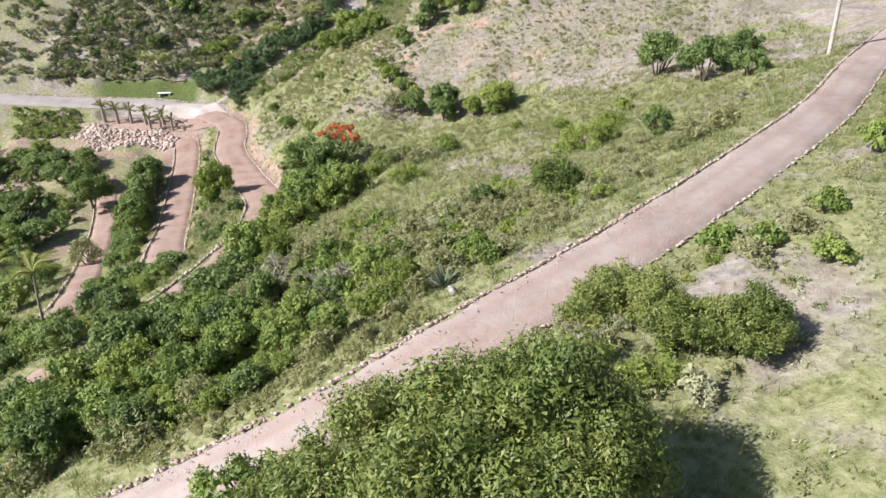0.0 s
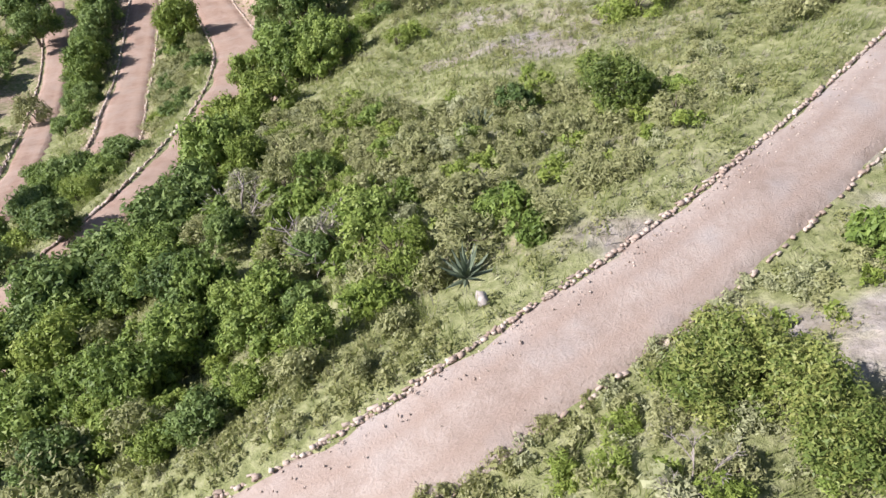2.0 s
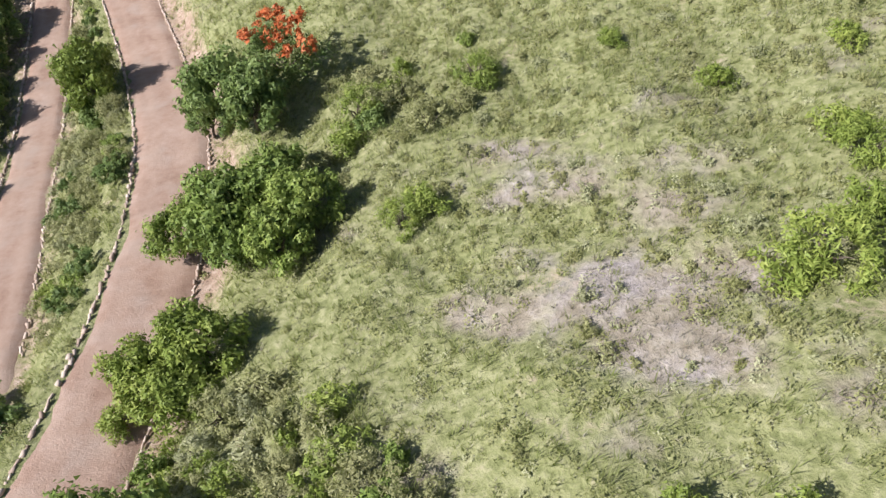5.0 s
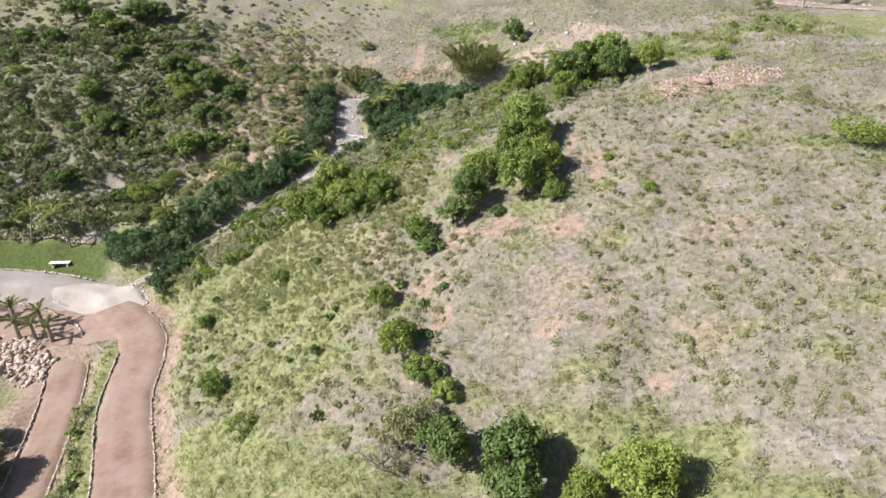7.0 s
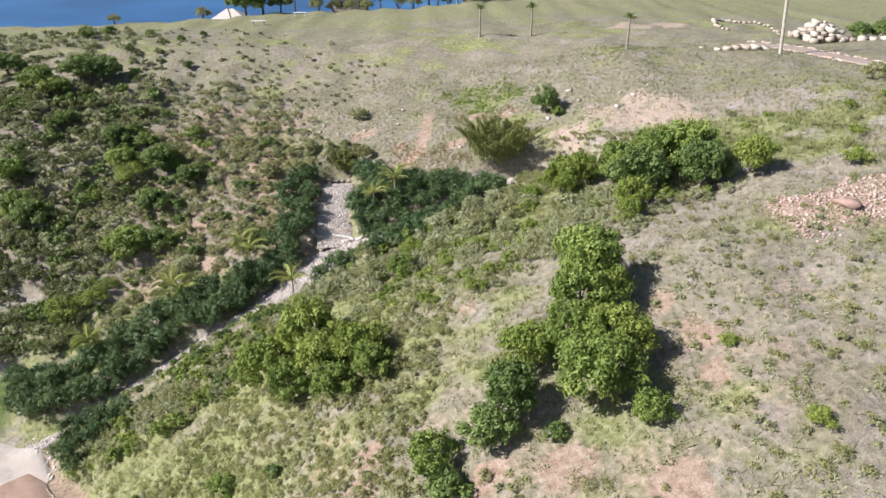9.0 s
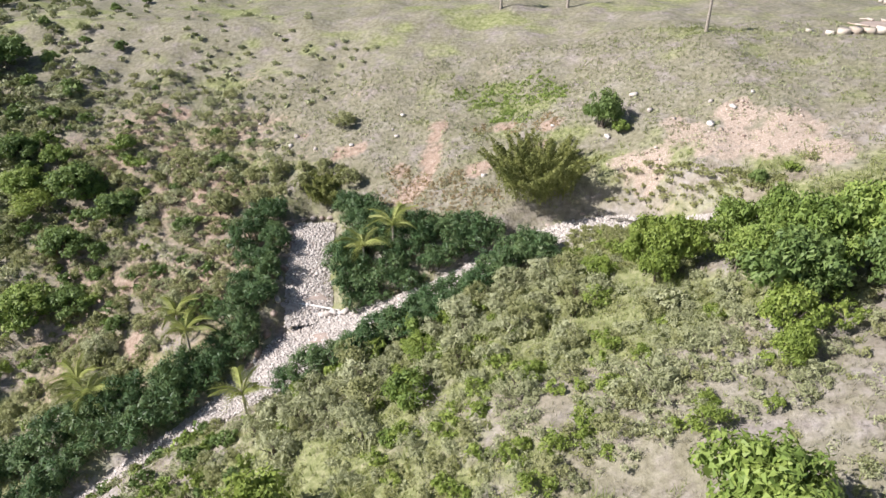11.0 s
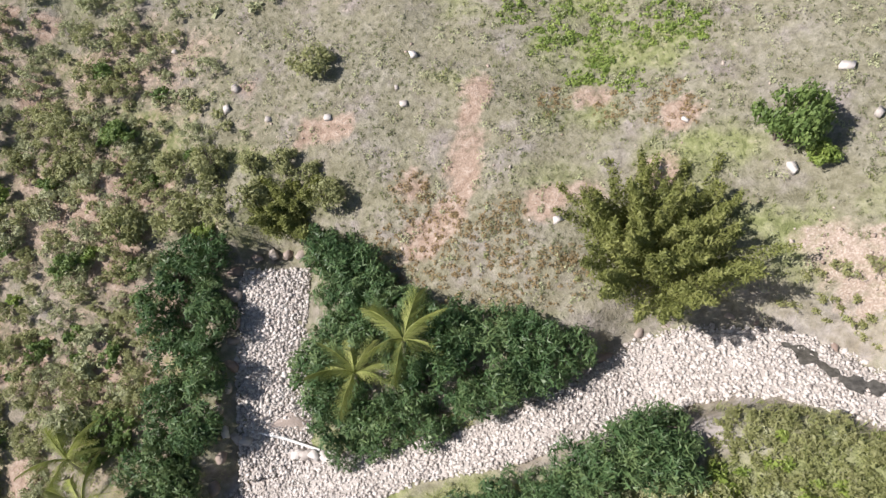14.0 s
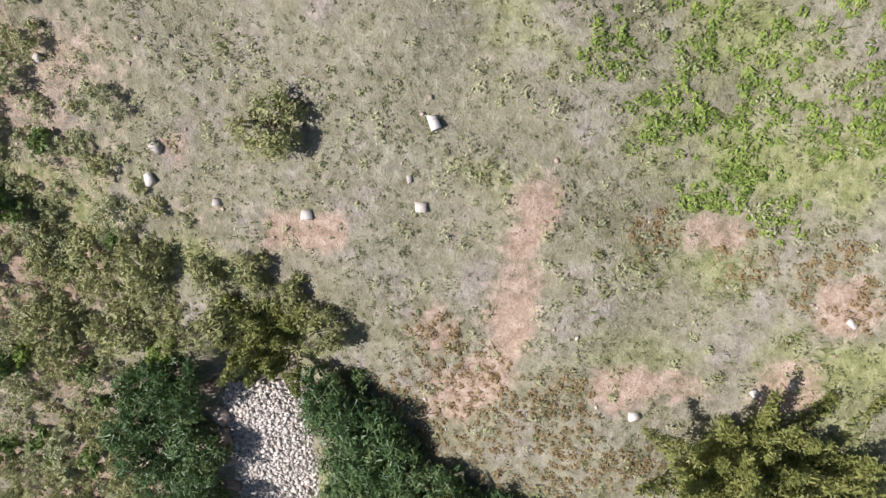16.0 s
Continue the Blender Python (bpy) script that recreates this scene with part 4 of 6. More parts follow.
# ---- hedges along the gully ----
HEDGES = (
    ((-16.7, 114.2), (-15.9, 111.4), (-15.7, 108.7), (-16.3, 106.0), (-17.6, 103.4), (-20.6, 101.6), (-24, 100.1), (-28.5, 98.1), (-32.2, 96.6), (-35.2, 97.6)),
    ((-17.8, 112.6), (-17.2, 110.2), (-17.0, 108.0), (-17.7, 105.6), (-19.2, 103.8), (-21.8, 102.8), (-25, 102.0), (-29, 100.5), (-33.5, 98.4), (-35.8, 98.4)),
    ((-12.1, 114.2), (-10.1, 112.4), (-8.2, 111.0), (-6.1, 110.1), (-3.6, 109.7), (-2.8, 109.5)),
    ((-11.3, 112.6), (-11.2, 110.4), (-10.9, 108.0), (-8.6, 107.9), (-5.8, 108.2), (-3.6, 109.2)),
    ((-10.3, 111.8), (-9.7, 110.2), (-8.2, 109.3), (-6.4, 109.3)),
    ((-11.5, 109.4), (-11.3, 108.2), (-10.6, 107.5), (-9.2, 107.6)),
    ((-29.4, 93.2), (-28.4, 94.2), (-27.2, 95.0)),
    ((-36.0, 99.2), (-34.8, 99.4), (-33.4, 99.6)),
    ((-13.3, 102.0), (-10.6, 102.6), (-8.2, 103.4), (-5.5, 104.3), (-3.3, 105.5), (-0.9, 106.5), (0.1, 107.0)),
    ((-9.6, 102.3), (-6.5, 103.2), (-3.7, 104.5), (-1.2, 105.6), (-0.2, 105.9)),
    ((-28.6, 92.4), (-27.6, 93.6), (-26.2, 94.8)))
for row in HEDGES:
    for x, y in curve_points(row, 0.8):
        oleander.put(x + RNG.normal(0, 0.22), y + RNG.normal(0, 0.22), RNG.uniform(0.75, 1.2) * (1.15 if x < -19 else 1.0), tall=RNG.uniform(0.85, 1.25))

# ---- scrub and woodland ----
def offset_line(line, side):
    t = np.gradient(line, axis=0)
    t /= np.hypot(t[:, 0], t[:, 1])[:, None]
    return line + np.stack([-t[:, 1], t[:, 0]], 1) * side


TAKEN = []


def inside(poly, x, y):
    hit = False
    for (x0, y0), (x1, y1) in zip(poly, poly[1:] + poly[:1]):
        if (y0 > y) != (y1 > y) and x < x0 + (y - y0) * (x1 - x0) / (y1 - y0):
            hit = not hit
    return hit


def clear_of_ways(x, y, r):
    px, py = np.array([x]), np.array([y])
    for line, half, _ in PATHS:
        if along(line, px, py)[0][0] < half + 0.75 * r + 0.2:
            return False
    d, k = along(GULLY, px, py)
    return d[0] > gully_half(k)[0] + 0.5 * r + 0.2 and along(CHUTE, px, py)[0][0] > 1.5 + 0.6 * r


def scatter(poly, count, radii, kinds, spacing=0.75, seed=1, tall=1.0):
    """Sets plants about in a polygon of the plan, none too near another; kinds are drawn in turn by weight."""
    rng = np.random.default_rng(seed)
    xs, ys = zip(*poly)
    done = 0
    weights = np.array([w for _, w in kinds], float)
    held, n = np.zeros((len(TAKEN) + count, 3)), len(TAKEN)
    held[:n] = np.array(TAKEN).reshape(-1, 3)
    for _ in range(count * 12):
        if done >= count:
            break
        x, y, r = rng.uniform(min(xs), max(xs)), rng.uniform(min(ys), max(ys)), radii[0] + (radii[1] - radii[0]) * rng.random() ** 1.6
        if not inside(poly, x, y) or np.any(np.hypot(held[:n, 0] - x, held[:n, 1] - y) < spacing * (r + held[:n, 2])) or not clear_of_ways(x, y, r):
            continue
        TAKEN.append((x, y, r))
        held[n], n = (x, y, r), n + 1
        kinds[rng.choice(len(kinds), p=weights / weights.sum())][0].put(x, y, r, rng, tall)
        done += 1


# the wooded slope between the two tracks
WOOD = [(-30, 10.5), (-22, 12), (-10.2, 15.3), (-4.4, 17.3), (-1.2, 19.2), (-1.4, 23), (-3.2, 26.5), (-6, 31), (-10, 34), (-12, 33), (-16.5, 22), (-26, 15.5)]
WOOD_LEFT = [(-30, 10.5), (-22, 12), (-10.2, 15.3), (-7, 17), (-7.5, 23), (-9, 29), (-12, 31), (-16.5, 22), (-26, 15.5)]
scatter(WOOD_LEFT, 12, (0.9, 1.4), [(green_tree, 3), (lime_tree, 1.2), (dark_tree, 2.2)], 0.54, 3, 1.2)
scatter([(-6.8, 46), (-3, 45.5), (-1, 51), (-4, 53.5), (-6.4, 50)], 7, (0.7, 1.3), [(olive_bush, 2), (lime_bush, 1), (dark_bush, 1)], 0.6, 33)
for x, y in curve_points(offset_line(LOWER_ROAD, 3.4)[-42:-8], 2.3):
    (green_tree, dark_tree, lime_tree)[int(RNG.integers(3))].put(x, y, RNG.uniform(1.4, 1.9), tall=1.25)
    TAKEN.append((x, y, 1.6))
scatter(WOOD, 50, (0.6, 1.25), [(green_bush, 3), (dark_bush, 1), (olive_bush, 4), (grey_bush, 0.5), (lime_bush, 1.5)], 0.5, 4, 1.2)
scatter(WOOD, 110, (0.4, 0.9), [(green_mass, 3), (olive_mass, 4), (grey_mass, 0.8), (lime_mass, 1.5)], 0.4, 44)
scatter([(-3, 19), (2, 20.5), (9, 26.5), (6, 31), (0, 31), (-8, 37), (-11, 36), (-4, 26)], 30, (0.5, 1.1), [(olive_bush, 5), (grey_bush, 0.6), (green_bush, 0.8)], 0.6, 5)
scatter([(-3, 19), (2, 20.5), (9, 26.5), (6, 31), (0, 31), (-8, 37), (-11, 36), (-4, 26)], 190, (0.35, 0.9), [(olive_mass, 6), (grey_mass, 1.2), (lime_mass, 1.5)], 0.42, 45, 1.15)
scatter([(-24, 20), (-16, 27), (-15.5, 38), (-18, 40), (-26, 36), (-30, 28)], 30, (1.0, 1.9), [(green_tree, 2), (dark_tree, 2), (lime_bush, 1), (dark_bush, 2)], 0.56, 6)
# banks and terraces
scatter([(-16.5, 40), (-15.6, 47), (-19.5, 58), (-26, 72), (-28.5, 80), (-29.5, 78), (-28, 70), (-22.5, 52), (-18.5, 42)], 130, (0.4, 1.0), [(olive_mass, 4), (grey_mass, 3), (dark_mass, 2), (green_mass, 1)], 0.4, 7)
scatter([(-35, 78), (-32.2, 66), (-27, 52), (-24, 46), (-27, 45), (-31, 53), (-35, 64), (-38, 76)], 24, (0.9, 1.8), [(green_tree, 2), (dark_tree, 2), (dark_bush, 2)], 0.56, 8)
scatter([(-60, 50), (-38, 52), (-40, 66), (-43, 80), (-62, 84)], 34, (1.4, 2.5), [(green_tree, 2), (dark_tree, 3)], 0.6, 9)
scatter([(-60, 55), (-40, 58), (-41, 70), (-44, 80), (-62, 84)], 130, (0.6, 1.5), [(far_dark, 2), (far_olive, 2), (lime_mass, 1)], 0.45, 46)
scatter([(-45, 36), (-30, 36), (-33, 50), (-40, 58), (-55, 52)], 22, (1.0, 2.0), [(green_tree, 2), (lime_bush, 2), (dark_bush, 2)], 0.6, 10)
scatter([(-61, 93.6), (-51.8, 92.6), (-50.4, 88), (-58, 87)], 70, (0.5, 0.95), [(lime_mass, 4), (olive_mass, 1)], 0.38, 11)
# the far hillside
NEAR_SLOPE = [(-36, 101.2), (-24, 104.2), (-18.5, 108), (-18.5, 113), (-15.5, 115.4), (-15.6, 117.4), (-22, 120.4), (-36, 120)]
scatter([(-60, 101), (-36, 101.2), (-25, 105), (-24, 113), (-30, 120), (-60, 128)], 10, (1.1, 1.7), [(dark_tree, 1), (green_tree, 1), (lime_bush, 1)], 0.8, 12, 0.85)
scatter(NEAR_SLOPE, 45, (0.6, 1.1), [(olive_bush, 5), (grey_bush, 3), (dark_bush, 1)], 0.62, 13)
scatter([(-95, 99), (-60, 99.5), (-60, 128), (-95, 124)], 170, (0.8, 1.7), [(far_olive, 4), (far_dark, 1), (far_grey, 3)], 0.5, 50)
scatter([(-62, 128), (-33, 126), (-36, 138), (-46, 148), (-66, 150)], 300, (0.3, 0.8), [(far_olive, 4), (far_grey, 5)], 0.45, 53)
scatter([(-36, 126), (-14, 122), (-12, 132), (-28, 148), (-44, 150)], 90, (0.2, 0.4), [(far_olive, 1), (far_grey, 4), (grey_mass, 3)], 0.8, 54)
scatter([(-36, 119.5), (-22, 119.5), (-17, 118.2), (-16.8, 121.5), (-19, 124.5), (-26, 128), (-36, 129)], 190, (0.3, 0.85), [(olive_mass, 4), (grey_mass, 5), (dark_mass, 0.4)], 0.5, 57)
scatter([(-60, 100.5), (-36, 100.8), (-33, 102), (-33, 126), (-60, 128)], 980, (0.45, 1.25), [(far_olive, 6), (far_grey, 3), (far_dark, 1)], 0.27, 51)
scatter(NEAR_SLOPE, 430, (0.3, 0.9), [(olive_mass, 6), (grey_mass, 4), (dark_mass, 1.5), (green_mass, 0.6)], 0.33, 47)
scatter([(-33, 120), (-22, 120.4), (-15, 118), (-18, 123), (-33, 127)], 40, (0.25, 0.6), [(grey_mass, 3), (olive_mass, 3)], 0.8, 52)
# the slope below the gully
BELOW = [(-13, 97), (-6, 98.5), (1, 100.5), (3, 104.2), (-3, 104.3), (-9, 102.3), (-15, 100)]
scatter(BELOW, 30, (0.75, 1.15), [(grey_bush, 4), (olive_bush, 2), (lime_bush, 1)], 0.55, 14, 1.15)
scatter(BELOW, 150, (0.35, 0.8), [(grey_mass, 7), (olive_mass, 1), (lime_mass, 2)], 0.40, 48, 1.15)
scatter([(-25.5, 94.6), (-22, 97), (-18, 99), (-14.6, 100.6), (-14, 99.8), (-20, 96.6), (-25, 93.6)], 46, (0.35, 0.7), [(grey_mass, 3), (green_mass, 2), (dark_mass, 2)], 0.42, 55, 1.0)
scatter([(-28, 90), (-18, 92), (-14, 97), (-16, 98.6), (-24, 95), (-29, 92)], 130, (0.4, 1.1), [(olive_mass, 3), (grey_mass, 3), (lime_mass, 1.5), (green_mass, 1.5), (dark_mass, 1)], 0.42, 15, 1.15)
scatter([(-12, 88), (2, 93), (3, 99), (-4, 98), (-13, 96.5)], 90, (0.35, 0.9), [(grey_mass, 4), (olive_mass, 2), (lime_mass, 1.5)], 0.5, 16, 1.1)
scatter([(-1, 92), (10, 95), (12, 100), (3, 104), (2, 100)], 60, (0.35, 0.85), [(grey_mass, 4), (olive_mass, 2), (lime_mass, 1.5)], 0.5, 26, 1.1)
scatter([(-6, 89.5), (6, 92), (12, 95), (4, 99), (-6, 97)], 90, (0.3, 0.8), [(grey_mass, 5), (olive_mass, 2), (lime_mass, 1.5)], 0.48, 35, 1.1)
# the dry knoll and the slope beside the upper track
scatter([(3, 62), (26, 62), (24, 86), (8, 95), (4, 90), (5, 76)], 520, (0.16, 0.42), [(grey_mass, 5), (olive_mass, 3), (tussock_mass, 3)], 0.8, 17)
scatter([(-22, 76), (-4, 62), (-1, 78), (-14, 88), (-24, 86)], 420, (0.18, 0.5), [(olive_mass, 6), (grey_mass, 4), (tussock_mass, 2), (dark_mass, 0.6)], 0.62, 18)
scatter([(-7, 44), (0, 38), (14, 42), (16, 58), (2, 58), (-6, 56)], 170, (0.2, 0.5), [(tussock_mass, 4), (olive_mass, 2), (grey_mass, 2)], 0.8, 19)
scatter([(2, 34), (14, 34), (24, 48), (18, 60), (8, 50), (2, 42)], 150, (0.2, 0.5), [(tussock_mass, 4), (olive_mass, 2), (grey_mass, 3)], 0.8, 56)
scatter([(-3, 10), (6, 10.2), (10.5, 15), (13, 20.5), (12, 21.3), (6, 16.3), (0, 12.3)], 14, (0.4, 0.7), [(olive_bush, 2), (grey_bush, 3), (green_bush, 1)], 0.8, 20)
scatter([(-3, 10), (6, 10.2), (10.5, 15), (13, 20.5), (12, 21.3), (6, 16.3), (0, 12.3)], 30, (0.2, 0.4), [(olive_mass, 2), (grey_mass, 3)], 0.6, 49)
scatter([(-1, 11.8), (3, 12.4), (7.5, 16.6), (10, 20), (7, 18.2), (3.5, 15.6), (0, 14)], 46, (0.28, 0.6), [(olive_mass, 5), (grey_mass, 2), (lime_mass, 1)], 0.5, 34, 1.1)
scatter([(8, 28), (15, 34), (24, 46), (20, 44), (8, 34)], 30, (0.35, 0.8), [(olive_mass, 3), (grey_mass, 2)], 0.7, 21)
scatter([(14, 96), (30, 98), (26, 106), (10, 108)], 30, (0.3, 0.7), [(lime_mass, 2), (olive_mass, 2)], 0.8, 22)
scatter([(-16, 117.2), (-13.6, 115.2), (-12.3, 116.4), (-13.2, 117.6)], 5, (0.45, 0.8), [(olive_bush, 3)], 0.5, 23)
scatter([(-44, 124), (-14, 124), (-10, 131), (-44, 134)], 50, (0.25, 0.5), [(grey_mass, 3), (olive_mass, 2)], 1.0, 24)
scatter([(0.8, 106.9), (3.6, 106.6), (5.0, 105.6), (6.6, 104.4), (5.5, 102.6), (2, 102.8), (0.2, 104.3)], 130, (0.22, 0.48), [(tussock_mass, 8), (lime_mass, 1)], 0.42, 61)
scatter([(3.0, 110.2), (5.2, 109.0), (6.6, 108.0), (8.2, 106.6), (10.5, 105.2), (11, 106.4), (8.4, 108.4), (5.6, 110.2), (4.0, 110.8)], 110, (0.2, 0.42), [(tussock_mass, 8), (olive_mass, 1)], 0.45, 62)
scatter([(-22.5, 85), (-17.5, 92.5), (-13, 91.5), (-6, 95.5), (-3.5, 91), (-5.5, 80), (-7, 76), (-13, 80.5)], 430, (0.22, 0.62), [(tussock_mass, 9), (olive_mass, 2), (grey_mass, 1)], 0.5, 63)
scatter([(-9.4, 14.0), (-5.4, 14.75), (-3.1, 15.6), (-0.4, 17.1), (-1.2, 18.6), (-4.2, 17.0), (-8, 15.8), (-10, 15.2)], 130, (0.15, 0.34), [(olive_mass, 2), (grey_mass, 1), (tussock_mass, 6)], 0.42, 64)
near = offset_line(GULLY, -0.72)
for x, y in curve_points(near[(near[:, 0] > -30.5) & (near[:, 0] < -16.5)][::3], 0.42):
    k = int(RNG.integers(4))
    (olive_mass, grey_mass, green_mass, dark_mass)[k].put(x + RNG.normal(0, 0.15), y - abs(RNG.normal(0, 0.3)), RNG.uniform(0.3, 0.55), RNG, 0.9)
for x, y in curve_points(offset_line(UPPER_ROAD, -1.05)[42:84:3], 0.34):
    k = int(RNG.integers(4))
    (olive_mass, grey_mass, tussock_mass, tussock_mass)[k].put(x + RNG.normal(0, 0.2), y - abs(RNG.normal(0, 0.25)), RNG.uniform(0.22, 0.42), RNG, 0.9)
for mass in (tussock_mass, far_olive, far_grey, far_dark, olive_mass, grey_mass, dark_mass, lime_mass, green_mass):
    mass.done()


# ---- grass and herbs ----
def tufts(points, blades, tall, wide, lean, rng):
    """Blades of grass, a bunch at each point."""
    n = len(points)
    a = rng.uniform(0, 6.283, (n, blades))
    l = rng.uniform(0.15, lean, (n, blades))
    h = rng.uniform(0.55, 1.2, (n, blades)) * tall[:, None]
    d = np.stack([np.cos(a), np.sin(a), np.zeros_like(a)], 2)
    side = np.stack([-np.sin(a), np.cos(a), np.zeros_like(a)], 2) * wide
    foot = points[:, None] + d * rng.uniform(0, 0.09, (n, blades, 1)) * (tall[:, None, None] / 0.3)
    tip = foot + d * (h * l)[..., None] + np.stack([np.zeros_like(h), np.zeros_like(h), h * np.sqrt(np.maximum(1 - 0.6 * l * l, 0.1))], 2)
    v = np.stack([foot - side, foot + side, tip], 2)
    return v.reshape(-1, 3), np.arange(3 * n * blades).reshape(-1, 3)


def open_ground(x, y, margin=0.15):
    ok = np.ones(len(x), bool)
    for line, half, _ in PATHS:
        ok &= along(line, x, y)[0] > half + margin
    d, k = along(GULLY, x, y)
    return ok & (d > gully_half(k) + 0.25) & (along(CHUTE, x, y)[0] > 1.5)


def sow(name, n, box, chance, material, blades, tall, wide, lean, seed, label, category):
    rng = np.random.default_rng(seed)
    x, y = rng.uniform(box[0], box[1], n), rng.uniform(box[2], box[3], n)
    g, s, p, l = land_cover(x, y)
    clump = np.clip(0.5 + 0.75 * wave(x, y, 1.3, seed + 40), 0, 1)
    keep = (rng.random(n) < chance(g, s, p, l, clump, x, y)) & open_ground(x, y)
    x, y = x[keep], y[keep]
    pts = np.stack([x, y, height(x, y) - 0.02], 1)
    t = tall * rng.uniform(0.6, 1.4, len(x)) * (0.45 + 1.1 * np.clip(0.5 + 0.6 * wave(x, y, 1.1, seed + 50), 0, 1))
    t = t * (1 - 0.45 * smooth(108, 113, y)) * (1 - 0.5 * smooth(4.5, 7, x) * (1 - smooth(20, 26, y)))
    v, f = tufts(pts, blades, t, wide, lean, rng)
    return tagged(mesh_object(name, v, f, material), label, category, kind="stuff")


LAND = (-34, 30, 3, 127)
unmown = lambda s, p, l: np.clip(1 - 1.1 * np.clip(s, 0, 1) - 0.8 * np.clip(p, 0, 1) - l, 0.03, 1)
sow("green_grass", 150000, LAND, lambda g, s, p, l, c, x, y: np.clip(0.15 + 1.1 * g, 0.04, 0.95) * unmown(s, p, l) * (0.25 + 0.75 * c), GRASS_GREEN, 8, 0.30, 0.014, 0.7, 60,
    "tall green grass growing in tufts on the slope", "grass")
sow("dry_grass", 120000, LAND, lambda g, s, p, l, c, x, y: np.clip(0.8 - 0.55 * g, 0.15, 0.9) * unmown(s, p, l) * (0.3 + 0.7 * c), GRASS_DRY, 7, 0.19, 0.012, 0.8, 61,
    "dry straw-coloured grass growing in tufts on the slope", "grass")
sow("grey_herbs", 45000, LAND, lambda g, s, p, l, c, x, y: np.clip(0.75 - 0.6 * g, 0.08, 0.9) * unmown(0.5 * s, 0.5 * p, l) * c, GRASS_GREY, 8, 0.13, 0.015, 0.9, 62,
    "low grey-green herbs between the grass tufts", "herbs")


def herb_clumps(name, n, box, chance, material, leaves, seed, label, size=(0.14, 0.36), leaf=0.045):
    rng = np.random.default_rng(seed)
    x, y = rng.uniform(box[0], box[1], n), rng.uniform(box[2], box[3], n)
    g, s, p, l = land_cover(x, y)
    keep = (rng.random(n) < chance(g, s, p, l, 0.5 + 0.5 * wave(x, y, 3.0, seed), x, y)) & open_ground(x, y, 0.3)
    keep &= (rng.random(n) < 1 - 0.8 * smooth(4.5, 7, x) * (1 - smooth(18, 24, y)))
    x, y = x[keep], y[keep]
    r = rng.uniform(*size, len(x))
    d = rng.normal(0, 1, (len(x), leaves, 3))
    d /= np.linalg.norm(d, axis=2)[..., None]
    d[..., 2] = abs(d[..., 2])
    c = np.stack([x, y, height(x, y) - 0.03], 1)[:, None] + d * (r[:, None] * rng.uniform(0.55, 1.1, (len(x), leaves)))[..., None] * [1, 1, 0.85]
    v, f = leaf_quads(c.reshape(-1, 3), d.reshape(-1, 3), leaf, 0.5, 0, rng)
    return tagged(mesh_object(name, v, f, material), label, "scrub", kind="stuff")


herb_clumps("grey_scrub", 26000, LAND, lambda g, s, p, l, c, x, y: np.clip(0.62 - 0.5 * g, 0.05, 0.8) * np.clip(1 - l, 0, 1) * c, LEAF_GREY, 34, 70, "small grey-green scrub clumps dotted over dry soil")
herb_clumps("olive_scrub", 16000, LAND, lambda g, s, p, l, c, x, y: np.clip(0.25 + 0.5 * g, 0.08, 0.8) * np.clip(1 - l, 0, 1) * c, LEAF_OLIVE, 38, 71, "small olive-green scrub clumps among the grass")
CREEPER = [(-4.6, 122.3, 0.9), (-3.1, 121.0, 1.2), (-1.6, 120.2, 1.4), (-0.7, 121.9, 1.3), (0.4, 121.0, 1.4), (-0.4, 118.8, 0.7), (0.6, 122.4, 1.3), (-2.6, 122.8, 1.1), (1.6, 120.4, 1.0)]
herb_clumps("creeper", 1700, (-6.5, 3.4, 117.5, 124.5), lambda g, s, p, l, c, x, y: blotches(x, y, CREEPER) * (0.25 + 0.75 * c), LEAF_GREEN, 30, 72, "bright green creeping herbs on the far slope", (0.08, 0.24), 0.055)
RUST = [(-7.5, 113.6, 1.9), (-8.6, 115.2, 1.1), (-5.4, 113.4, 1.3), (-9.4, 113.9, 0.9), (-6.4, 112.3, 1.4), (-4.6, 112.0, 1.3), (-3.2, 111.6, 1.1), (-8.2, 112.6, 1.1), (-1.2, 117.6, 1.0), (0.6, 117.2, 1.1), (-3.4, 118.4, 0.7)]
herb_clumps("rust_herbs", 5200, (-11, 3, 110.6, 120), lambda g, s, p, l, c, x, y: blotches(x, y, RUST) * (0.3 + 0.6 * c), LEAF_RUST, 22, 74, "low rust-brown dry herbs covering poor soil", (0.07, 0.18), 0.04)
herb_clumps("low_herbs", 15000, (-26, 14, 111, 128), lambda g, s, p, l, c, x, y: 0.75 * c * np.clip(1 - 1.2 * np.clip(s, 0, 1), 0.05, 1), LEAF_HERB, 16, 75, "low dull green herbs dotted over the far slope", (0.05, 0.15), 0.035)
herb_clumps("grass_tussocks", 14000, (-24, 26, 16, 108), lambda g, s, p, l, c, x, y: np.clip(0.16 + 0.9 * g, 0.10, 0.8) * np.clip(1 - l, 0, 1) * c, GRASS_LIME, 56, 73, "yellow-green grass tussocks standing out of dry ground", (0.2, 0.5), 0.05)


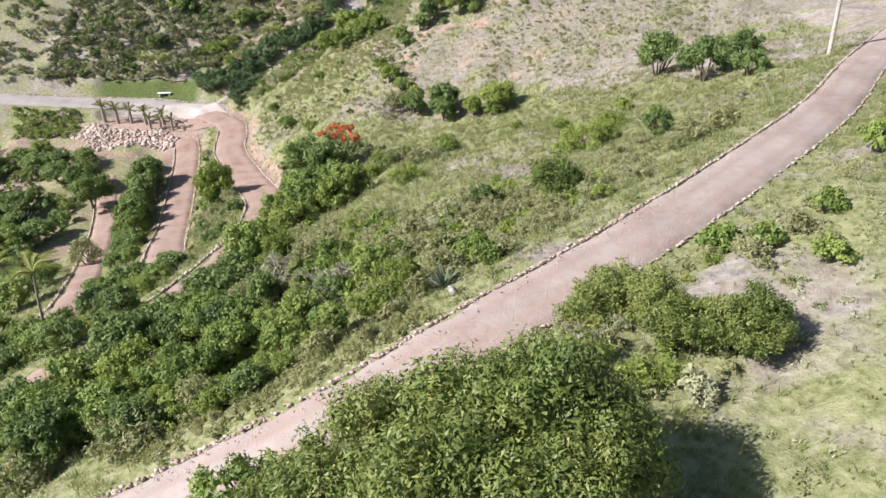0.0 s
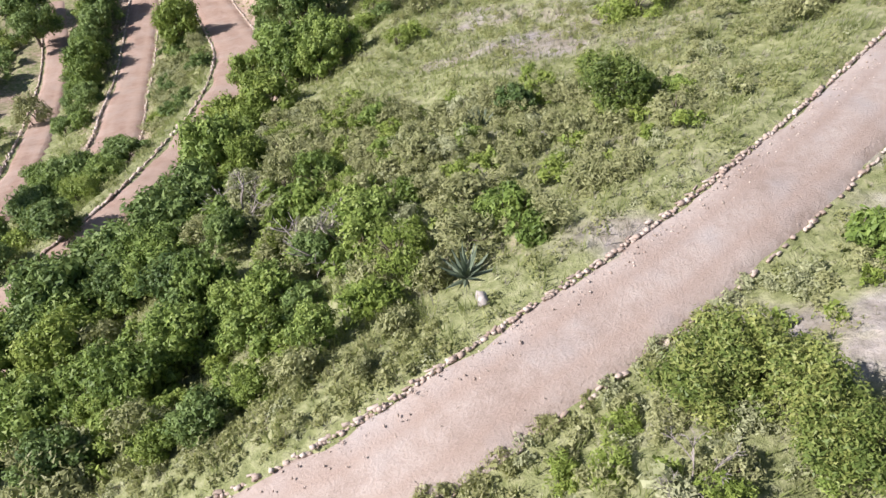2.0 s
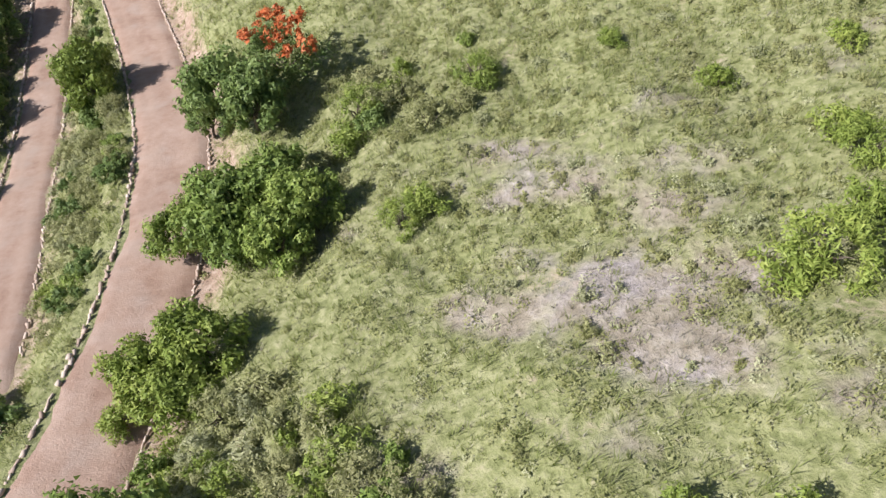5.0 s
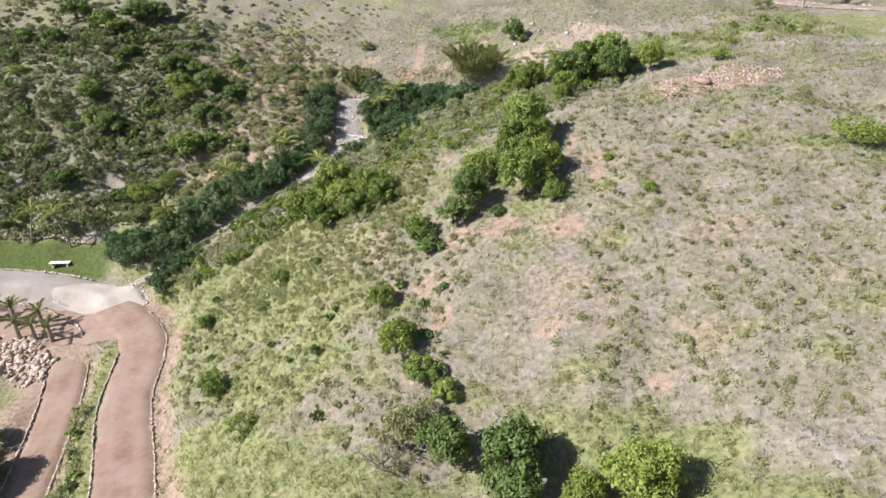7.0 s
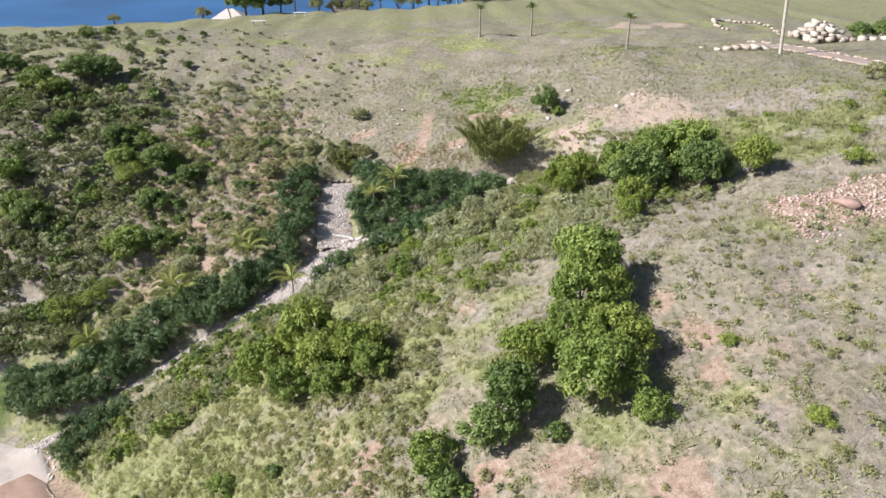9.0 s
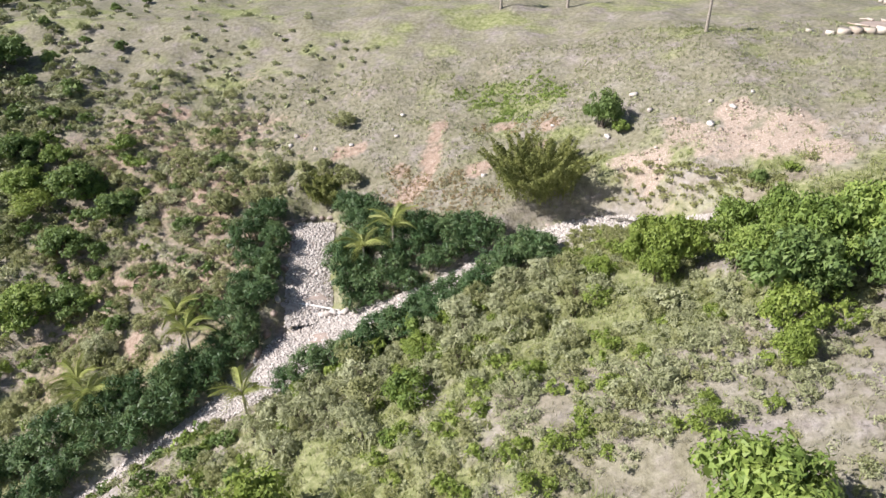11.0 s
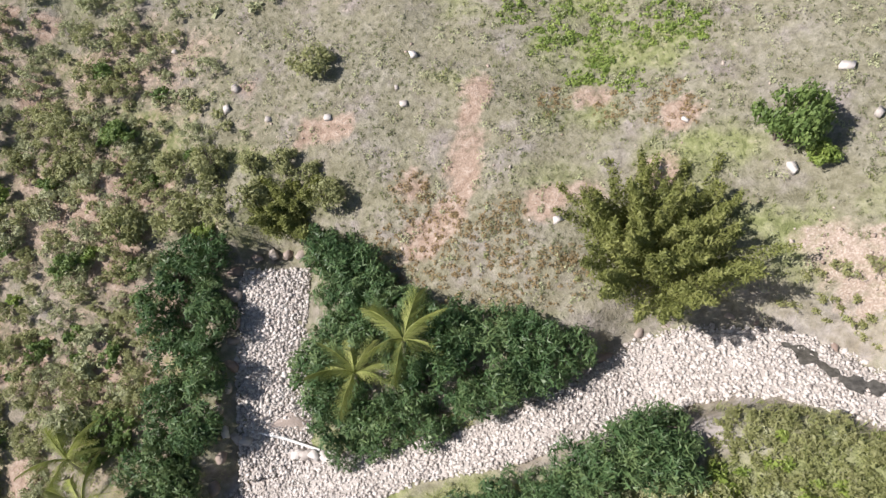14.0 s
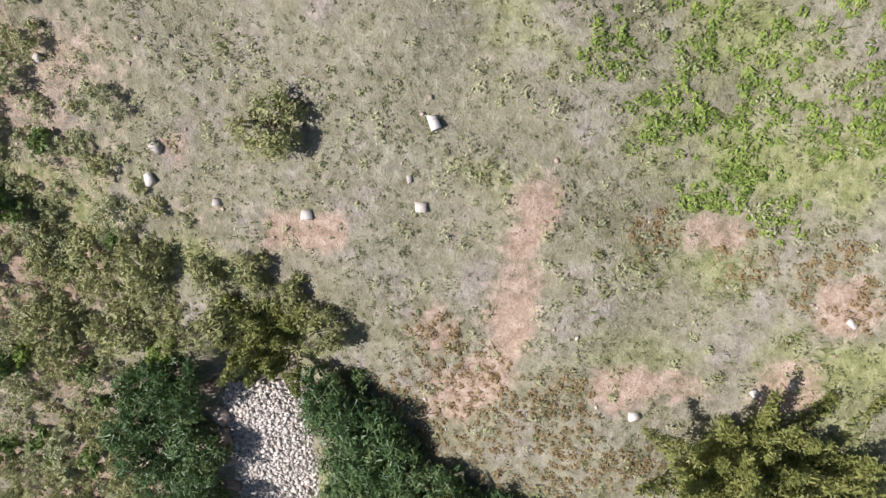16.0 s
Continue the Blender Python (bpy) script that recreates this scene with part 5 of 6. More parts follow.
# ---- stones ----
def stone_mesh(seed, squat=0.7):
    """A rough stone of about one metre, with worn flat sides."""
    rng = np.random.default_rng(seed)
    v, f = [(0, 0, -1)], []
    for ring, (z, r) in enumerate(((-0.55, 0.8), (0.15, 1.0), (0.72, 0.66))):
        for k in range(6):
            a = 1.047 * k + 0.5 * ring
            v.append((r * math.cos(a), r * math.sin(a), z))
    v.append((0, 0, 1))
    for k in range(6):
        j = (k + 1) % 6
        f += [(0, 1 + j, 1 + k), (1 + k, 1 + j, 7 + k), (1 + j, 7 + j, 7 + k), (7 + k, 7 + j, 13 + k), (7 + j, 13 + j, 13 + k), (13 + k, 13 + j, 19)]
    v = np.array(v) * 0.5
    v *= rng.uniform(0.78, 1.18, (len(v), 1))
    n = rng.normal(0, 1, (7, 3))
    n /= np.linalg.norm(n, axis=1)[:, None]
    for q in n:
        v -= q * np.maximum(v @ q - 0.30, 0)[:, None]
    v[:, 2] = np.minimum(v[:, 2], 0.40) * squat
    return v * [1.15, 0.85, 1], np.array(f)


SHAPES = [stone_mesh(300 + k) for k in range(8)]


def stone_data(name, material, shapes=SHAPES):
    out = []
    for v, f in shapes:
        ob = mesh_object(name, v, f, material)
        out.append(ob.data)
        bpy.data.objects.remove(ob)
    return out


BOULDER_DATA = stone_data("boulder", BOULDER_STONE)


def chip(rng):
    """A small angular piece of broken stone."""
    v = np.array([(x, y, z) for z in (-0.32, 0.32) for x, y in ((-0.5, -0.4), (0.5, -0.4), (0.5, 0.4), (-0.5, 0.4))]) * rng.uniform(0.62, 1.15, (8, 3))
    return v, np.array([(0, 3, 2, 1), (4, 5, 6, 7), (0, 1, 5, 4), (1, 2, 6, 5), (2, 3, 7, 6), (3, 0, 4, 7)])


CHIPS = [chip(np.random.default_rng(700 + k)) for k in range(24)]
WHITE_DATA = stone_data("stone", WHITE_STONE, CHIPS)
KERB_DATA = stone_data("stone", KERB_STONE, CHIPS)
ROCK_DATA = stone_data("rock", WHITE_STONE, CHIPS)
PALE_DATA = stone_data("boulder", PALE_STONE, CHIPS)


def stone(parent, data, x, y, z, size, rng, name="stone", long=1.0, turn=None):
    ob = new(name, data[int(rng.integers(len(data)))])
    turn = rng.uniform(0, 360) if turn is None else turn + rng.normal(0, 9)
    ob.matrix_basis = pose(x, y, z, rng.uniform(-14, 14), rng.uniform(-14, 14), turn) @ Matrix.Diagonal((size * long, size, size * rng.uniform(0.8, 1.15), 1))
    ob.parent = parent
    return ob


def kerb(line, side, first, last, step, size, seed, label, chance=1.0, lift=0.0):
    """A row of set stones along one edge of a way, from one share of its length to another."""
    rng = np.random.default_rng(seed)
    edge = curve_points(offset_line(line, side)[::4], step)
    edge = edge[int(len(edge) * first):int(len(edge) * last)]
    way = np.degrees(np.arctan2(*np.gradient(edge, axis=0).T[::-1]))
    edge = edge + rng.normal(0, 0.025, edge.shape)
    base = new("stone_kerb")
    for (x, y), z, turn in zip(edge, height(edge[:, 0], edge[:, 1]), way):
        if rng.random() < chance:
            s = size * (0.65 + 0.7 * rng.random() ** 1.5)
            stone(base, KERB_DATA, x, y, z + 0.25 * s + 0.02 + lift, s, rng, "stone", rng.uniform(1.0, 1.3) * max(step / s, 0.9), turn)
    return tagged(base, label, "stone kerb", "kerbs of set stones", kind="structure")


kerb(UPPER_ROAD, 1.22, 0.22, 0.46, 0.085, 0.115, 1, "row of small tan kerb stones along the downhill edge of the track", 0.97)
kerb(UPPER_ROAD, 1.30, 0.24, 0.46, 0.2, 0.09, 13, "second row of small broken stones behind the kerb", 0.6)
kerb(UPPER_ROAD, 1.24, 0.46, 0.90, 0.11, 0.125, 11, "row of pale kerb stones beside the climbing track", 0.96)
kerb(UPPER_ROAD, -1.22, 0.28, 0.75, 0.16, 0.115, 2, "broken row of pale kerb stones half hidden by grass", 0.6)
kerb(LOWER_ROAD, 1.86, 0.03, 0.85, 0.24, 0.14, 3, "low pale stone kerb on the uphill edge of the red track", 0.98)
kerb(LOWER_ROAD, -1.86, 0.10, 0.85, 0.24, 0.17, 4, "low pale stone kerb on the downhill edge of the red track", 0.98)
kerb(TERRACE_PATH, 1.55, 0.10, 0.98, 0.27, 0.15, 5, "low stone edging of the red terrace path", 0.95)
kerb(TERRACE_PATH, -1.55, 0.10, 0.98, 0.27, 0.18, 6, "low stone edging on the outer side of the terrace path", 0.95)
kerb(LOW_PATH, -1.3, 0.05, 0.95, 0.3, 0.18, 7, "low stone edging of the lower red path", 0.95)
kerb(curve_points([(-48, 94.1), (-42.5, 93.2), (-37.6, 91.0), (-34.6, 88.6), (-33.2, 86.6)], 0.5), 0.01, 0, 1, 0.26, 0.2, 12, "low curved stone edging round the red terrace", 0.95, 0.14)
kerb(WEST_ROAD, 2.25, 0.3, 0.90, 0.3, 0.22, 8, "pale stone kerb between the grey road and the lawn", 0.99)
kerb(curve_points([(-48, 101.0), (-43.8, 100.5), (-40, 100.0), (-36.9, 99.3)], 0.5), 0.01, 0, 1, 0.34, 0.34, 14, "low wall of pale rubble behind the lawn", 0.97, 0.1)
kerb(PLATEAU_PATH, 1.25, 0.0, 0.98, 0.45, 0.26, 9, "pale stones along the plateau path", 0.8)
kerb(PLATEAU_PATH, -1.25, 0.0, 0.98, 0.45, 0.26, 10, "pale stones along the far edge of the plateau path", 0.8)


def heap(points, sizes, shape, material, name, label, rng):
    """Many small stones joined into one mesh of loose stuff."""
    vs, fs, n = [], [], 0
    for (x, y, z), s in zip(points, sizes):
        v, f = CHIPS[int(rng.integers(len(CHIPS)))]
        m = np.array(pose(0, 0, 0, rng.uniform(-30, 30), rng.uniform(-30, 30), rng.uniform(0, 360)).to_3x3())
        vs.append((v * s) @ m.T + (x, y, z))
        fs.append(f + n)
        n += len(v)
    return tagged(mesh_object(name, np.concatenate(vs), np.concatenate(fs), material), label, "loose stones", kind="stuff")


def paved(line, level, half, per_m2, sizes, first, last, picked, label, seed, lift=0.0):
    """Riprap along a bed: stones that lie close, the picked stretch of them single pieces, the rest joined."""
    rng = np.random.default_rng(seed)
    half = np.broadcast_to(half, len(line))
    area = float(np.sum(2 * half) * np.hypot(*np.diff(line[:2], axis=0)[0]))
    n = int(area * per_m2)
    k = rng.choice(len(line), n, p=half / half.sum())
    t = np.gradient(line, axis=0)
    t /= np.hypot(t[:, 0], t[:, 1])[:, None]
    u = rng.uniform(-1, 1, n)
    kf = k + rng.uniform(-0.5, 0.5, n)
    xy = line[k] + np.stack([-t[k, 1], t[k, 0]], 1) * (u * half[k])[:, None] + t[k] * ((kf - k) * np.hypot(*np.diff(line[:2], axis=0)[0]))[:, None]
    z = np.interp(kf, np.arange(len(line)), level) + 0.03 - 0.05 * abs(u) ** 3 + rng.uniform(-0.02, 0.04, n) + lift
    s = sizes[0] + (sizes[1] - sizes[0]) * rng.random(n) ** 2.6
    base = new("riprap")
    inner = (k >= first * len(line)) & (k < last * len(line))
    single = np.where(inner)[0][:picked]
    for i in single:
        stone(base, WHITE_DATA, xy[i, 0], xy[i, 1], z[i], s[i], rng)
    rest = np.setdiff1d(np.arange(n), single)
    rest_mesh = heap(np.column_stack([xy, z])[rest], s[rest], None, WHITE_STONE, "rubble", "", rng)
    rest_mesh.parent = base
    del rest_mesh["category"]
    return tagged(base, label, "riprap")


paved(CHUTE, CHUTE_Z, 1.35, 430, (0.035, 0.16), 0.4, 1.0, 290, "chute of loose white limestone riprap between boulders", 31)
paved(GULLY, GULLY_Z, gully_half(np.arange(len(GULLY))), 300, (0.035, 0.15), 0.55, 0.9, 290, "white limestone rubble filling the dry gully", 32)

# boulders beside the chute and the gully
rng = np.random.default_rng(33)
for x, y, s in ((-15.25, 113.5, 0.6), (-15.2, 112.6, 0.8), (-15.15, 111.7, 0.9), (-15.1, 110.9, 0.55), (-15.05, 110.1, 0.6), (-15.1, 109.3, 0.5), (-15.3, 108.5, 0.55),
                (-15.1, 107.0, 0.6), (-15.4, 106.2, 0.7), (-15.7, 105.3, 0.9), (-16.0, 104.5, 0.7), (-16.5, 103.8, 0.5), (-14.6, 114.2, 0.5), (-14.0, 114.35, 0.55), (-13.4, 114.4, 0.5), (-12.8, 114.4, 0.6),
                (-2.6, 109.0, 0.5), (-1.8, 109.5, 0.6), (-0.6, 110.2, 0.45), (0.3, 110.4, 0.4), (2.2, 110.4, 0.4), (3.0, 110.1, 0.35), (4.9, 109.0, 0.4), (6.1, 107.9, 0.35)):
    b = stone(None, BOULDER_DATA, x, y, height_at(x, y) + 0.12 * s, s, rng, "boulder", 1.25)
    tagged(b, "rough grey-brown boulder at the edge of the stone bed", "boulder", "boulders beside the gully")

b = stone(None, BOULDER_DATA, 15.7, 90.3, height_at(15.7, 90.3) + 0.2, 1.2, rng, "boulder", 1.3)
b.data = b.data.copy()
b.data.materials[0] = RED_STONE
tagged(b, "large pinkish boulder lying on the rubble", "boulder")

# pale rocks on the far slope
for x, y, s in ((-8.6, 120.9, 0.42), (-8.9, 118.9, 0.36), (-9.2, 119.6, 0.22), (-11.9, 118.7, 0.4), (-15.9, 120.4, 0.35), (-3.3, 113.6, 0.34), (-0.6, 114.4, 0.32), (0.1, 114.7, 0.25), (5.9, 117.0, 0.5), (3.9, 113.9, 0.42),
                (8.9, 111.8, 0.5), (6.5, 115.2, 0.4), (9.6, 114.2, 0.4), (7.4, 113.4, 0.3), (10.3, 112.6, 0.45), (11.6, 113.6, 0.35), (1.0, 116.3, 0.25), (-19.0, 122.7, 0.3), (2.9, 26.9, 0.5), (0.3, 18.3, 0.4), (-16.2, 119.6, 0.4), (-14.4, 119.0, 0.3)):
    b = stone(None, ROCK_DATA, x, y, height_at(x, y) + 0.1 * s, 0.85 * s, rng, "rock", 1.1)
    tagged(b, "pale rock lying in the dry grass", "rock", "pale rocks on the slope")


def strewn(n, box, chance, sizes, material, name, label, seed):
    rng = np.random.default_rng(seed)
    x, y = rng.uniform(box[0], box[1], n), rng.uniform(box[2], box[3], n)
    keep = rng.random(n) < chance(x, y)
    x, y = x[keep], y[keep]
    s = sizes[0] + (sizes[1] - sizes[0]) * rng.random(len(x)) ** 3
    return heap(np.stack([x, y, height(x, y) + 0.1 * s], 1), s, None, material, name, label, rng)


RUBBLE = [(13.4, 90.8, 1.6), (14.9, 90.4, 1.9), (16.8, 90.6, 2.2), (13.6, 88.9, 1.1), (18.6, 90.8, 2.2), (20.5, 91.0, 1.6), (17.4, 92.2, 1.4)]
strewn(9500, (10, 23, 86, 94), lambda x, y: 0.8 * blotches(x, y, RUBBLE), (0.03, 0.2), RED_STONE, "rubble", "heap of pinkish stone rubble on the hillside", 41)
strewn(900, (0, 18, 109, 119), lambda x, y: blotches(x, y, PALES, 8), (0.05, 0.22), KERB_STONE, "scree", "small pale stones on eroded soil", 42)
strewn(1500, (-26, 6, 108, 124), lambda x, y: 0.12 + 0.5 * blotches(x, y, SCARS), (0.03, 0.13), KERB_STONE, "pebbles", "scattered pale pebbles on the far slope", 43)
strewn(3600, (-51, -35, 81, 92), lambda x, y: blotches(x, y, [(-42.6, 86.0, 3.0), (-39.5, 86.4, 2.6), (-45, 85.4, 3.0), (-48.2, 88.2, 2.4), (-37.0, 84.6, 2.2)]), (0.2, 0.6), KERB_STONE, "rubble", "bank of large pale stones below the red terrace", 44)
strewn(700, (-36, -30, 91, 96), lambda x, y: blotches(x, y, [(-32.8, 94.4, 1.3), (-31.2, 93.3, 1.1), (-30.2, 92.5, 0.8)]), (0.1, 0.3), WHITE_STONE, "rubble", "white stones where the gully meets the road", 45)


def beside(line, side0, side1, first, last, n, sizes, level, material, name, label, seed):
    """Loose stones on a way, between two distances from its middle."""
    rng = np.random.default_rng(seed)
    k = rng.integers(int(first * len(line)), int(last * len(line)), n)
    a, b = offset_line(line, side0)[k], offset_line(line, side1)[k]
    u = rng.random((n, 1))
    xy = a + (b - a) * u + rng.uniform(-0.3, 0.3, (n, 2))
    s = sizes[0] + (sizes[1] - sizes[0]) * rng.random(n) ** 3
    return heap(np.column_stack([xy, level[k] + 0.02]), s, None, material, name, label, rng)


beside(UPPER_ROAD, 0.55, 1.15, 0.22, 0.8, 2600, (0.012, 0.06), LEVELS[0], KERB_STONE, "gravel", "loose stones along the edge of the packed-earth track", 51)
beside(UPPER_ROAD, -1.1, 0.5, 0.22, 0.8, 900, (0.01, 0.035), LEVELS[0], KERB_STONE, "gravel", "small loose stones scattered over the track", 52)
beside(LOWER_ROAD, -1.6, 1.6, 0.05, 0.8, 600, (0.012, 0.04), LEVELS[1], KERB_STONE, "gravel", "small loose stones scattered over the red track", 53)


# ---- palms ----
def frond_arrays(length, rng, droop=0.75, leaflets=54, stiff=1.0):
    """One feather leaf: a bent midrib along x with narrow leaflets hanging from both sides."""
    t = np.linspace(0, 1, leaflets)
    x, z = length * (t - 0.18 * t ** 2.5), length * (0.42 * stiff * t - droop * t ** 2.2)
    rib, rib_f = tube(np.stack([x[::4], 0 * x[::4], z[::4]], 1), np.linspace(0.022, 0.004, len(x[::4])) * length / 1.7, 4)
    vs, fs = [], []
    for k in range(2, leaflets):
        l = length * 0.30 * (math.sin(math.pi * min(0.12 + 0.86 * t[k], 1)) ** 0.6 + 0.12) * rng.uniform(0.85, 1.1)
        for side in (-1, 1):
            p = np.array((x[k], 0, z[k]))
            tip = p + l * np.array((0.72, side * 0.62, -0.34 + rng.uniform(-0.22, 0.12)))
            w = np.array((0.012 * length / 1.7 + 0.003, 0, 0.006))
            vs += [p - w, p + w, tip]
    lv = np.array(vs)
    return (rib, rib_f), (lv, np.arange(len(lv)).reshape(-1, 3))


def palm(trunk_tall, length, count, seed, label, name="coconut_palm", lean=(0.0, 0.0), thick=0.09, droop=0.75, leaf=LEAF_PALM, group="young coconut palms"):
    rng = np.random.default_rng(seed)
    base = new(name)
    path = [(lean[0] * s ** 1.6, lean[1] * s ** 1.6, -0.3 + (trunk_tall + 0.3) * s) for s in np.linspace(0, 1, 7)]
    v, f = tube(path, [thick * (1.5 if k == 0 else 1.0 - 0.35 * k / 6) for k in range(7)], 9)
    mesh_object("trunk", v, f, PALM_BARK, base, True)
    for k in range(count):
        (rv, rf), (lv, lf) = frond_arrays(length * rng.uniform(0.82, 1.1), rng, droop * rng.uniform(0.7, 1.15))
        rise = 74 * (1 - k / count) ** 0.9 - 12 + rng.uniform(-9, 9)
        m = np.array(pose(lean[0], lean[1], trunk_tall, 0, -rise, k * 137.5 + rng.uniform(-12, 12)))
        v, f = joined([(rv, rf)])
        rib = mesh_object("midrib", v @ m[:3, :3].T + m[:3, 3], f, leaf, None, True)
        blade = mesh_object("frond", lv @ m[:3, :3].T + m[:3, 3], lf, leaf, base)
        rib.parent = blade
    return tagged(base, label, "palm tree", group)


def set_at(ob, x, y, turn=0.0, scale=1.0, sink=0.0):
    ob.matrix_basis = pose(x, y, height_at(x, y) - sink, 0, 0, turn) @ Matrix.Scale(scale, 4)
    return ob


young = palm(1.7, 1.95, 9, 1, "young coconut palm with yellow-green fronds beside the gully hedge")
set_at(young, -8.5, 109.5, 20)
for x, y, turn, s in ((-10.1, 108.7, 140, 0.9), (-15.0, 100.2, 60, 0.9), (-19.4, 105.2, 250, 0.9), (-24.1, 102.6, 310, 1.0), (-25.2, 103.9, 90, 0.9), (-20.5, 106.8, 10, 0.85), (-30.7, 100.6, 200, 0.9)):
    c = copy_thing(young, pose(0, 0, 0))
    set_at(c, x, y, turn, s)
tall_palm = palm(3.5, 1.9, 10, 2, "slender leaning coconut palm with a small crown beside the lawn", lean=(-0.9, 0.1), group="tall coconut palms")
set_at(tall_palm, -40.4, 99.6, 0)
for x, y, turn, s in ((-44.6, 100.2, 200, 0.95), (-33.5, 44.5, 20, 0.9), (31.4, 110.6, 300, 1.25)):
    set_at(copy_thing(tall_palm, pose(0, 0, 0)), x, y, turn, s)
set_at(palm(4.4, 1.9, 11, 8, "coconut palm with drooping yellowing fronds below the wooded slope", lean=(0.5, 0.1), group="tall coconut palms"), -23.0, 31.2)
stub = palm(1.1, 0.8, 8, 3, "small stubby palm with a thick trunk on red soil", "small_palm", thick=0.14, droop=0.5, leaf=LEAF_OLIVE, group="small palms on the terrace")
set_at(stub, -38.1, 87.6, 0, 1.5)
for x, y, turn, s in ((-36.4, 87.2, 40, 1.5), (-39.6, 87.8, 170, 1.6), (-43.2, 90.4, 90, 1.9), (-47.4, 91.4, 210, 2.1), (-45.2, 90.6, 130, 2.0), (-41.0, 89.8, 300, 1.9), (-38.4, 89.4, 20, 1.7)):
    set_at(copy_thing(stub, pose(0, 0, 0)), x, y, turn, s)
tuft = palm(2.9, 0.75, 12, 4, "thin fan palm with a small dark tuft on the plateau", "fan_palm", thick=0.13, droop=0.6, leaf=LEAF_DARK, group="fan palms on the plateau")
set_at(tuft, -1.2, 134.8, 0)
for x, y, turn, s in ((4.3, 134.8, 100, 1.0), (12.0, 123.6, 220, 0.95)):
    set_at(copy_thing(tuft, pose(0, 0, 0)), x, y, turn, s)


# ---- bamboo ----
def bamboo(x, y, spread, tall, count, seed, label):
    rng = np.random.default_rng(seed)
    base = new("bamboo_clump")
    for k in range(count):
        a, r = k * 2.4 + rng.uniform(-0.5, 0.5), spread * math.sqrt((k + 0.5) / count) * rng.uniform(0.8, 1.1)
        h = tall * rng.uniform(0.7, 1.1) * (1 - 0.25 * r / spread)
        out = np.array((math.cos(a), math.sin(a), 0))
        foot = out * r * 0.55
        s = np.linspace(0, 1, 6)
        path = foot + (out * r * 0.42 + np.array((rng.normal(0, 0.4), rng.normal(0, 0.4), 0))) * s[:, None] ** 1.7 + np.stack([0 * s, 0 * s, -0.2 + (h + 0.2) * (s - 0.12 * s ** 3)], 1)
        v, f = tube(path, np.linspace(0.03, 0.006, 6), 5)
        culm = mesh_object("culm", v, f, LEAF_BAMBOO, base, True)
        n = 520
        t = rng.uniform(0.18, 1.0, n)
        c = np.stack([np.interp(t, s, path[:, i]) for i in range(3)], 1)
        d = rng.normal(0, 1, (n, 3))
        d /= np.linalg.norm(d, axis=1)[:, None]
        c = c + d * (0.06 + 0.50 * (1.05 - t))[:, None] * [1, 1, 0.7]
        v, f = leaf_quads(c, d * 0.5, 0.085, 0.24, 0.3, rng)
        tagged(mesh_object("plume", v, f, LEAF_BAMBOO, culm), kind="stuff")
    base.matrix_basis = pose(x, y, height_at(x, y))
    return tagged(base, label, "bamboo", "bamboo clumps")


bamboo(-0.4, 111.7, 3.5, 3.45, 74, 1, "large clump of feathery yellow-green bamboo beside the gully")
bamboo(-13.2, 115.3, 1.5, 1.8, 22, 2, "small olive-yellow bamboo clump above the stone chute")


# ---- flame tree, agaves and dead wood ----
def flame_tree(x, y, r):
    base = plant("flame_tree", LEAF_DARK, r, r * 1.5, 4200, 0.075, 71, "flame tree with orange-red blossom over green leaves", "tree", "", 15, 0.5, True)
    rng = np.random.default_rng(72)
    for k in range(7):
        a, e = k * 2.4, r * 0.85 * math.sqrt((k + 0.4) / 7)
        v, f = crown_arrays(r * rng.uniform(0.26, 0.4), r * 0.5, 260, 0.07, rng, 5, 0.6, 0.7, 0.0)
        tagged(mesh_object("blossom", v + (e * math.cos(a), e * math.sin(a), r * (1.28 - 0.35 * (e / r) ** 2)), f, PETAL, base), "orange-red blossom")
    base.matrix_basis = pose(x, y, height_at(x, y))


flame_tree(-8.7, 54.3, 2.1)


def agave(x, y, r, seed, label="grey-green agave with stiff pointed leaves"):
    rng = np.random.default_rng(seed)
    base = new("agave")
    for k in range(24):
        a, e = k * 2.4, radians(78 - 62 * (k / 24) ** 0.8)
        l = r * rng.uniform(0.85, 1.1)
        d = np.array((math.cos(a) * math.cos(e), math.sin(a) * math.cos(e), math.sin(e)))
        w = np.array((-math.sin(a), math.cos(a), 0)) * 0.075 * r
        n = np.cross(w, d)
        n *= 0.03 * r / np.linalg.norm(n)
        b = np.zeros(3)
        v = [b - w * 0.7, b + w * 0.7, b - n, d * l * 0.4 - w, d * l * 0.4 + w, d * l * 0.4 - n, d * l]
        bm = bmesh.new()
        q = [bm.verts.new(p) for p in v]
        for face in ((0, 2, 5, 3), (2, 1, 4, 5), (0, 3, 4, 1), (3, 5, 6), (5, 4, 6), (3, 6, 4)):
            bm.faces.new([q[i] for i in face])
        part("leaf", bm, LEAF_AGAVE, base)
    base.matrix_basis = pose(x, y, height_at(x, y) - 0.03)
    return tagged(base, label, "agave", "agaves")


agave(0.0, 19.6, 0.95, 1)
agave(0.8, 28.3, 0.85, 2)
for x, y, r in ((-47.2, 67.0, 1.7), (-45.0, 64.5, 1.6), (-48.5, 64.0, 1.5), (-43.4, 60.6, 1.4)):
    agave(x, y, r, int(x * 10) % 97 + 3, "large dark green agave with long pointed leaves on the terrace")


